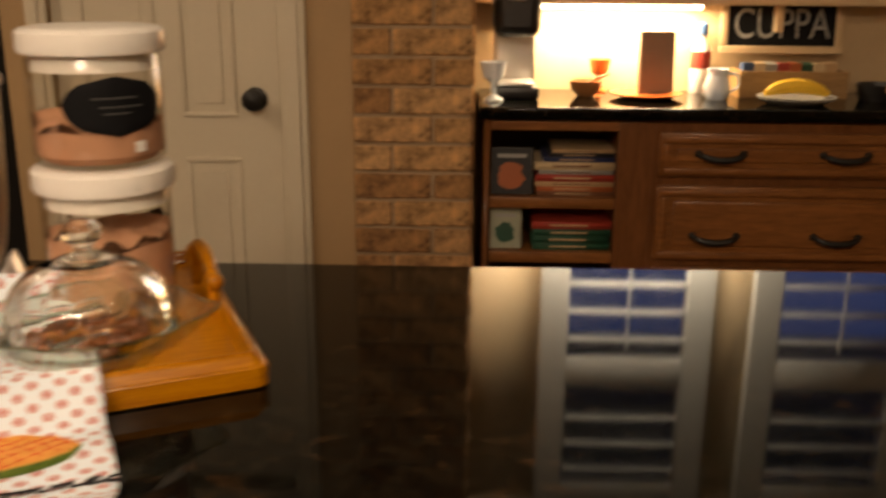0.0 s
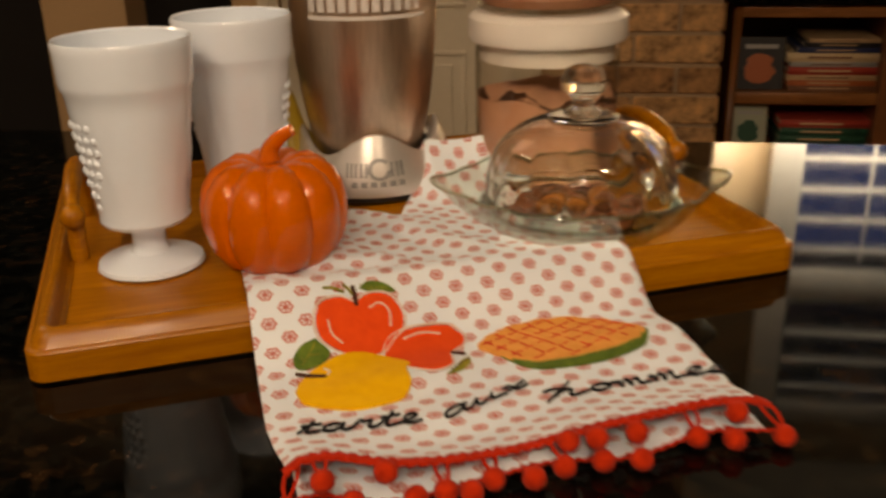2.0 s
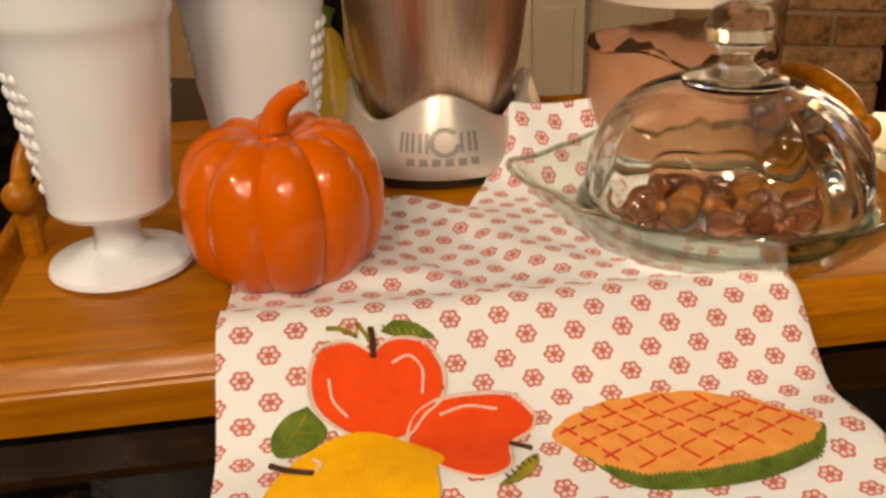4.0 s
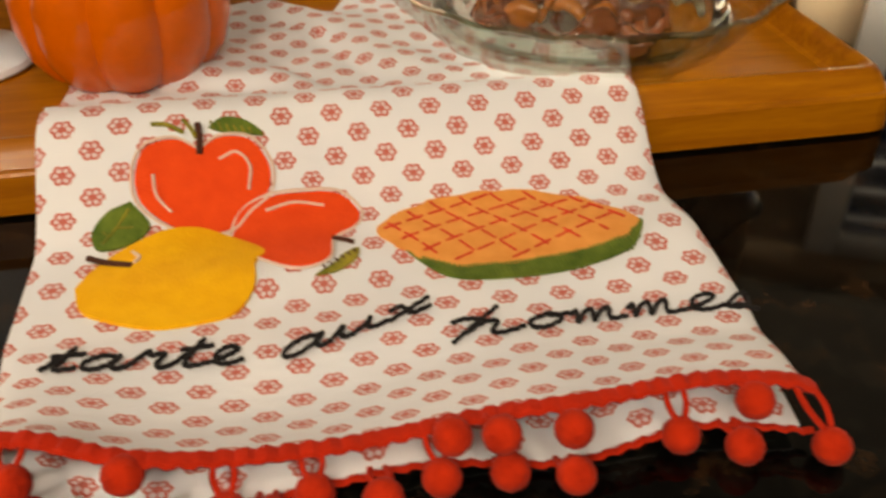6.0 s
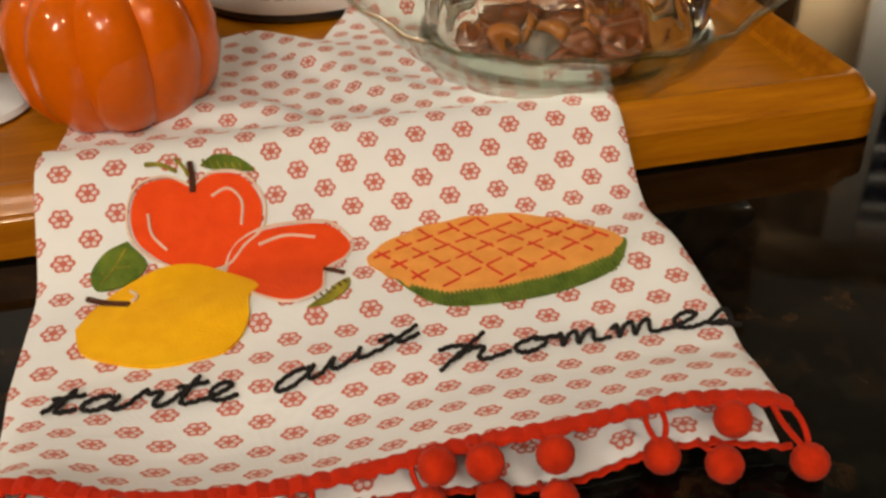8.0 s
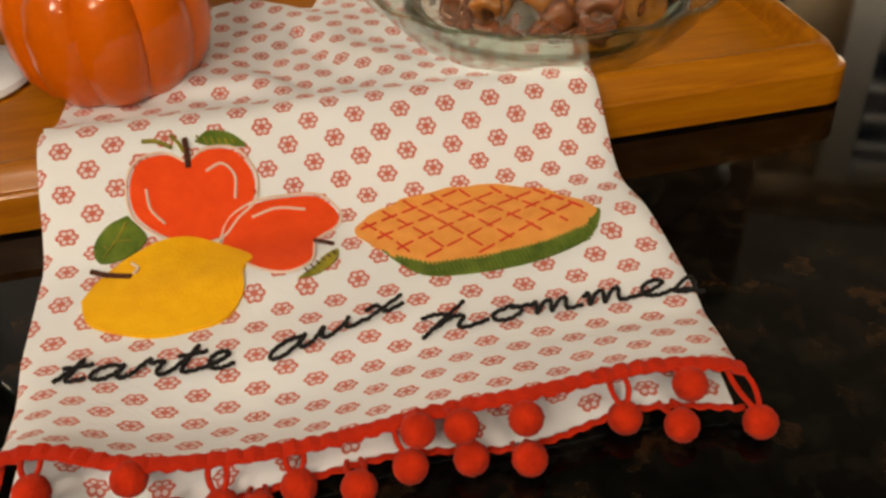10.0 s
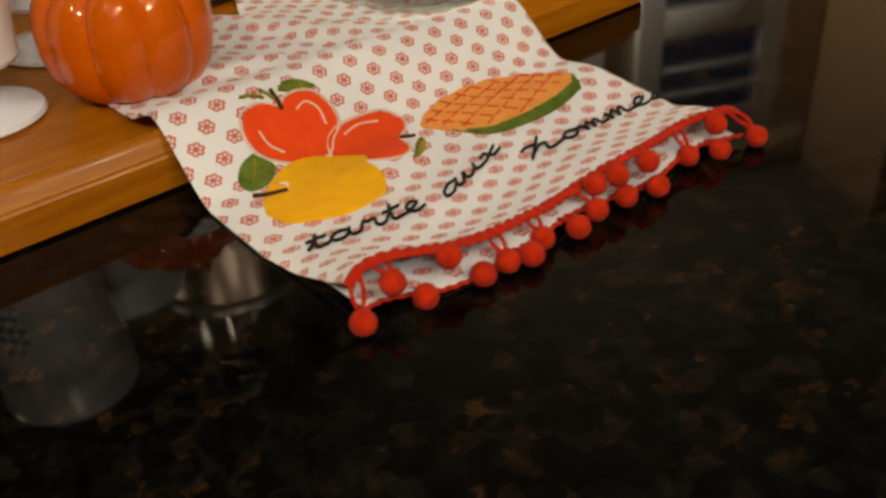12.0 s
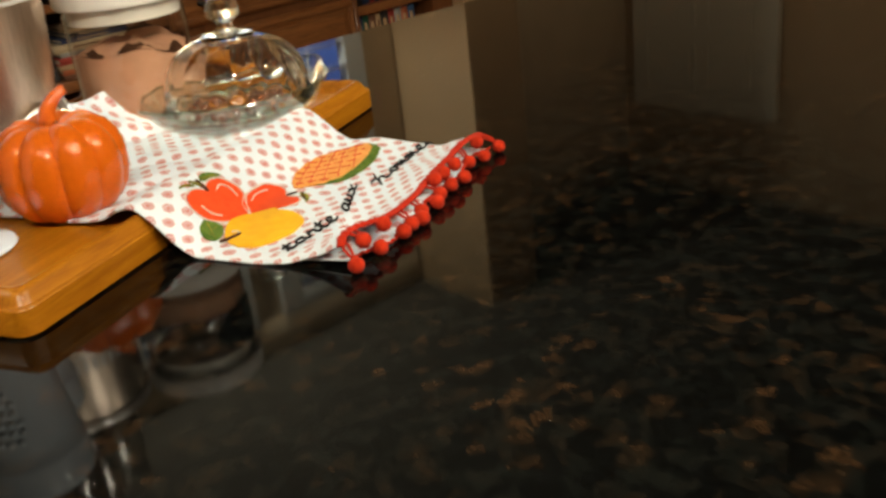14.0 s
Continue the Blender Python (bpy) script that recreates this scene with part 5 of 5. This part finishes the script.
second = applique("apple", SECOND, M["apple"], "red felt apple applique", 0.0009)
apple = applique("apple", APPLE, M["apple"], "red felt apple applique", 0.0011)
lemon = applique("lemon", LEMON, M["lemon"], "yellow felt quince applique", 0.0015)
leaf = applique("leaf", LEAF, M["green"], "green stitched leaf", 0.0012)
PIE_EDGE = [(a + 0.0009 * math.cos(k * 2.6), b_ - 0.0009 * abs(math.sin(k * 1.7))) for k, (a, b_) in enumerate([(p[0] + (q[0] - p[0]) * s, p[1] + (q[1] - p[1]) * s) for p, q in zip(PIE, PIE[1:] + PIE[:1]) for s in (0, 0.34, 0.67)])]
pie = applique("pie", PIE_EDGE, M["crust"], "peach felt pie applique with red lattice", 0.0013)
applique("leaf", [(0.0628, -0.0048), (0.0690, -0.0012), (0.0780, -0.0030), (0.0848, -0.0085), (0.0765, -0.0078), (0.0685, -0.0068)], M["green"], "green stitched leaf", 0.001, 0.0004, 4)
applique("leaf", [(0.1000, -0.0795), (0.1065, -0.0750), (0.1125, -0.0685), (0.1175, -0.0660), (0.1160, -0.0720), (0.1085, -0.0780)], M["olive"], "olive stitched leaf", 0.001, 0.0004, 4)
stitch("sprig", [[(0.0420, -0.0030), (0.0475, -0.0035), (0.0535, -0.0065)], [(0.0535, -0.0020), (0.0565, -0.0055), (0.0580, -0.0085)]], M["olive"], "olive stitched sprig", 0.0009)
stitch("stalk", [[(0.0588, -0.0037), (0.0592, -0.0082), (0.0590, -0.0140)]], M["brown_thread"], "brown stitched stalk", 0.0013, 0.0018)
stitch("stalk", [[(0.0197, -0.0575), (0.0262, -0.0615), (0.0350, -0.0645)]], M["brown_thread"], "brown stitched stalk", 0.0012, 0.0024)
stitch("stalk", [[(0.1082, -0.0585), (0.1122, -0.0605), (0.1160, -0.0630)]], M["brown_thread"], "brown stitched stalk", 0.0009)
grow = lambda pts, f: [(sum(p[0] for p in pts) / len(pts) + (a - sum(p[0] for p in pts) / len(pts)) * f, sum(p[1] for p in pts) / len(pts) + (b - sum(p[1] for p in pts) / len(pts)) * f) for a, b in pts]
stitch("apple_outline", [grow(APPLE, 1.055) + [grow(APPLE, 1.055)[0]]], M["white_thread"], "pale stitched outline", 0.0006, 0.0009)
stitch("apple_outline", [grow(SECOND, 1.05) + [grow(SECOND, 1.05)[0]]], M["white_thread"], "pale stitched outline", 0.0006, 0.0009)
stitch("apple_shine", [[(0.0419, -0.0201), (0.0429, -0.0276), (0.0479, -0.0346)], [(0.0664, -0.0161), (0.0734, -0.0141), (0.0784, -0.0191), (0.0774, -0.0276)]], M["white_thread"], "pale stitched shine lines", 0.0006, 0.0022)
stitch("apple_shine", [[(0.0834, -0.0371), (0.0944, -0.0346), (0.1064, -0.0371)]], M["white_thread"], "pale stitched shine line", 0.0006, 0.0019)
stitch("lemon_shine", [[(0.0349, -0.0561), (0.0374, -0.0596), (0.0359, -0.0631)]], M["white_thread"], "pale stitched shine line", 0.0007, 0.0026)
stitch("leaf_vein", [[(0.0640 + 0.0030 * k, -0.0030 - 0.0006 * k), (0.0652 + 0.0030 * k, -0.0062 - 0.0004 * k)] for k in range(6)], M["olive"], "olive stitched stripes", 0.0005, 0.0016, None, 2)
stitch("leaf_vein", [[(0.1030 + 0.0024 * k, -0.0760 + 0.0016 * k), (0.1042 + 0.0024 * k, -0.0778 + 0.0016 * k)] for k in range(6)], M["brown_thread"], "dark stitched stripes", 0.0004, 0.0016, None, 2)
stitch("leaf_vein", [[(0.0239, -0.0481), (0.0274, -0.0416), (0.0329, -0.0316)], [(0.0259, -0.0441), (0.0239, -0.0411)], [(0.0289, -0.0396), (0.0344, -0.0401)]], M["olive"], "olive stitched veins", 0.0005, 0.0020)


def inside(p, poly):
    hit = False
    for (x0, y0), (x1, y1) in zip(poly, poly[1:] + poly[:1]):
        if (y0 > p[1]) != (y1 > p[1]) and p[0] < (x1 - x0) * (p[1] - y0) / (y1 - y0) + x0:
            hit = not hit
    return hit


lattice = []
for family, (da, db) in enumerate(((0.55, -0.84), (0.93, 0.37))):
    for k in range(-9, 10):
        step = 0.0132 if family == 0 else 0.0112
        c0 = (0.175 + (k * step if family == 0 else 0), -0.060 + (0 if family == 0 else k * step))
        run = [(c0[0] + da * s, c0[1] + db * s) for s in np.linspace(-0.07, 0.07, 113)]
        ok = [p for p in run if inside(p, grow(PIE, 0.94))]
        for j in range(0, len(ok) - 4, 8):
            lattice.append(ok[j:j + 7:3] if len(ok[j:j + 7]) == 7 else [ok[j], ok[j + 3]])
stitch("pie_lattice", lattice, M["red_thread"], "red stitched lattice", 0.0005, 0.0020, pie, 2)
crimps = []
for k in range(52):
    a = 0.1370 + 0.087 * k / 51
    top = -0.062
    while inside((a, top), PIE) and top > -0.1:
        top -= 0.0005
    low = top
    while inside((a, low), CRIMP) and low > -0.1:
        low -= 0.0005
    if low < top - 0.002:
        crimps.append([(a, top), (a + 0.0006, (top + low) / 2), (a + 0.0010, low - 0.0006)])
stitch("crimp_stitches", crimps, M["green"], "dark green stitches", 0.0006, 0.0015, pie_under, 2)

# ---- the stitched words
GLYPH = {
    "t": (0.95, [[(0, 0.1), (0.35, 0.9), (0.58, 1.65), (0.36, 0.4), (0.45, 0.02), (0.95, 0.15)], [(0.08, 1.05), (0.95, 1.2)]]),
    "a": (1.25, [[(0.9, 0.85), (0.5, 1.0), (0.12, 0.6), (0.15, 0.1), (0.5, 0.0), (0.85, 0.5), (0.95, 0.95), (0.86, 0.3), (1.0, 0.0), (1.25, 0.15)]]),
    "r": (1.15, [[(0, 0.1), (0.3, 0.95), (0.42, 1.12), (0.5, 0.85), (0.85, 0.92), (0.76, 0.3), (0.9, 0.0), (1.15, 0.12)]]),
    "e": (1.0, [[(0, 0.1), (0.5, 0.45), (0.75, 0.8), (0.5, 1.0), (0.2, 0.7), (0.25, 0.15), (0.6, 0.0), (1.0, 0.2)]]),
    "u": (1.35, [[(0, 0.2), (0.2, 0.95), (0.2, 0.2), (0.45, 0.0), (0.8, 0.5), (0.87, 0.95), (0.85, 0.2), (1.1, 0.0), (1.35, 0.15)]]),
    "x": (1.1, [[(0, 0.8), (0.3, 0.95), (0.6, 0.1), (1.1, 0.2)], [(1.0, 0.95), (0.5, 0.5), (0.05, 0.0)]]),
    "p": (1.75, [[(-0.1, 1.15), (0.2, 1.32), (0.6, 1.22)], [(1.0, 1.9), (0.62, 1.15), (0.25, 0.35), (0.05, -0.12)], [(0.30, 0.35), (0.75, 0.95), (1.05, 0.85), (0.95, 0.25), (1.2, 0.02), (1.75, 0.25)]]),
    "o": (1.1, [[(0.55, 1.0), (0.12, 0.6), (0.2, 0.1), (0.55, 0.0), (0.88, 0.5), (0.6, 1.0), (0.62, 0.85), (1.1, 0.85)]]),
    "m": (1.45, [[(0, 0.7), (0.15, 0.95), (0.2, 0.05), (0.35, 0.8), (0.55, 0.95), (0.6, 0.05), (0.78, 0.8), (0.98, 0.95), (1.02, 0.1), (1.45, 0.15)]]),
    "s": (0.9, [[(0, 0.1), (0.5, 1.05), (0.6, 0.4), (0.4, 0.0), (0.1, 0.1), (0.9, 0.2)]]),
}


def stitched_word(word, start, finish, size):
    total = sum(GLYPH[ch][0] for ch in word)
    strokes, x = [], 0.0
    for ch in word:
        wide, lines = GLYPH[ch]
        for line in lines:
            pts = []
            for px, py in line:
                s = (x + px) / total
                pts.append((start[0] + (finish[0] - start[0]) * s + py * size * 0.25, start[1] + (finish[1] - start[1]) * s + py * size))
            strokes.append(pts)
        x += wide
    stitch("stitched_word", strokes, M["black_thread"], f"black stitched word {word}", 0.00088, 0.0013, None, 6, 0.0003)


stitched_word("tarte", (0.0124, -0.1190), (0.0740, -0.1205), 0.0080)
stitched_word("aux", (0.0853, -0.1215), (0.1380, -0.1030), 0.0068)
stitched_word("pommes", (0.1424, -0.1225), (0.2500, -0.1195), 0.0085)

# ---------------------------------------------------------------- brick column (many pieces, last)
column = setting("brick_column", box(-0.285, 0.018, 2.456, NW - 0.001, 0, CEIL), M["mortar"], "old red brick column with grey mortar joints", "brick column", BX - 0.003)
COURSE = 0.0745
rng = random.Random(3)


def brick_mesh(length, variant):
    r = random.Random(variant)
    bm = box(-length / 2, length / 2, -0.006, 0.006, -0.0315, 0.0315, 0.0025, 1)
    for v in bm.verts:
        v.co += Vector((r.uniform(-1, 1), r.uniform(-0.6, 0.6), r.uniform(-1, 1))) * 0.0016
    me = shape(bm, True, 50)
    me.materials.append(M["brick"])
    return me


MESHES = {}


def brick(x, y, z, length, turn=0.0):
    key = (round(length, 3), rng.randrange(4))
    if key not in MESHES:
        MESHES[key] = brick_mesh(length, key[1] + int(length * 1000))
    ob = part("brick", MESHES[key], M["brick"], column)
    ob.location, ob.rotation_euler = (x, y, z), (0, 0, radians(turn))


for row in range(int(CEIL / COURSE)):
    z = 0.038 + row * COURSE
    spans = ((-0.284, -0.085), (-0.075, 0.0175)) if row % 2 else ((-0.284, -0.190), (-0.180, 0.0175))
    for x0, x1 in spans:
        brick((x0 + x1) / 2, 2.4535 + rng.uniform(-0.0015, 0.0015), z, x1 - x0)
    y = 2.4605
    for length in ((0.095, 0.195, 0.10) if row % 2 else (0.195, 0.195)):
        brick(0.0205 + rng.uniform(-0.001, 0.001), y + length / 2, z, length, 90)
        y += length + 0.010
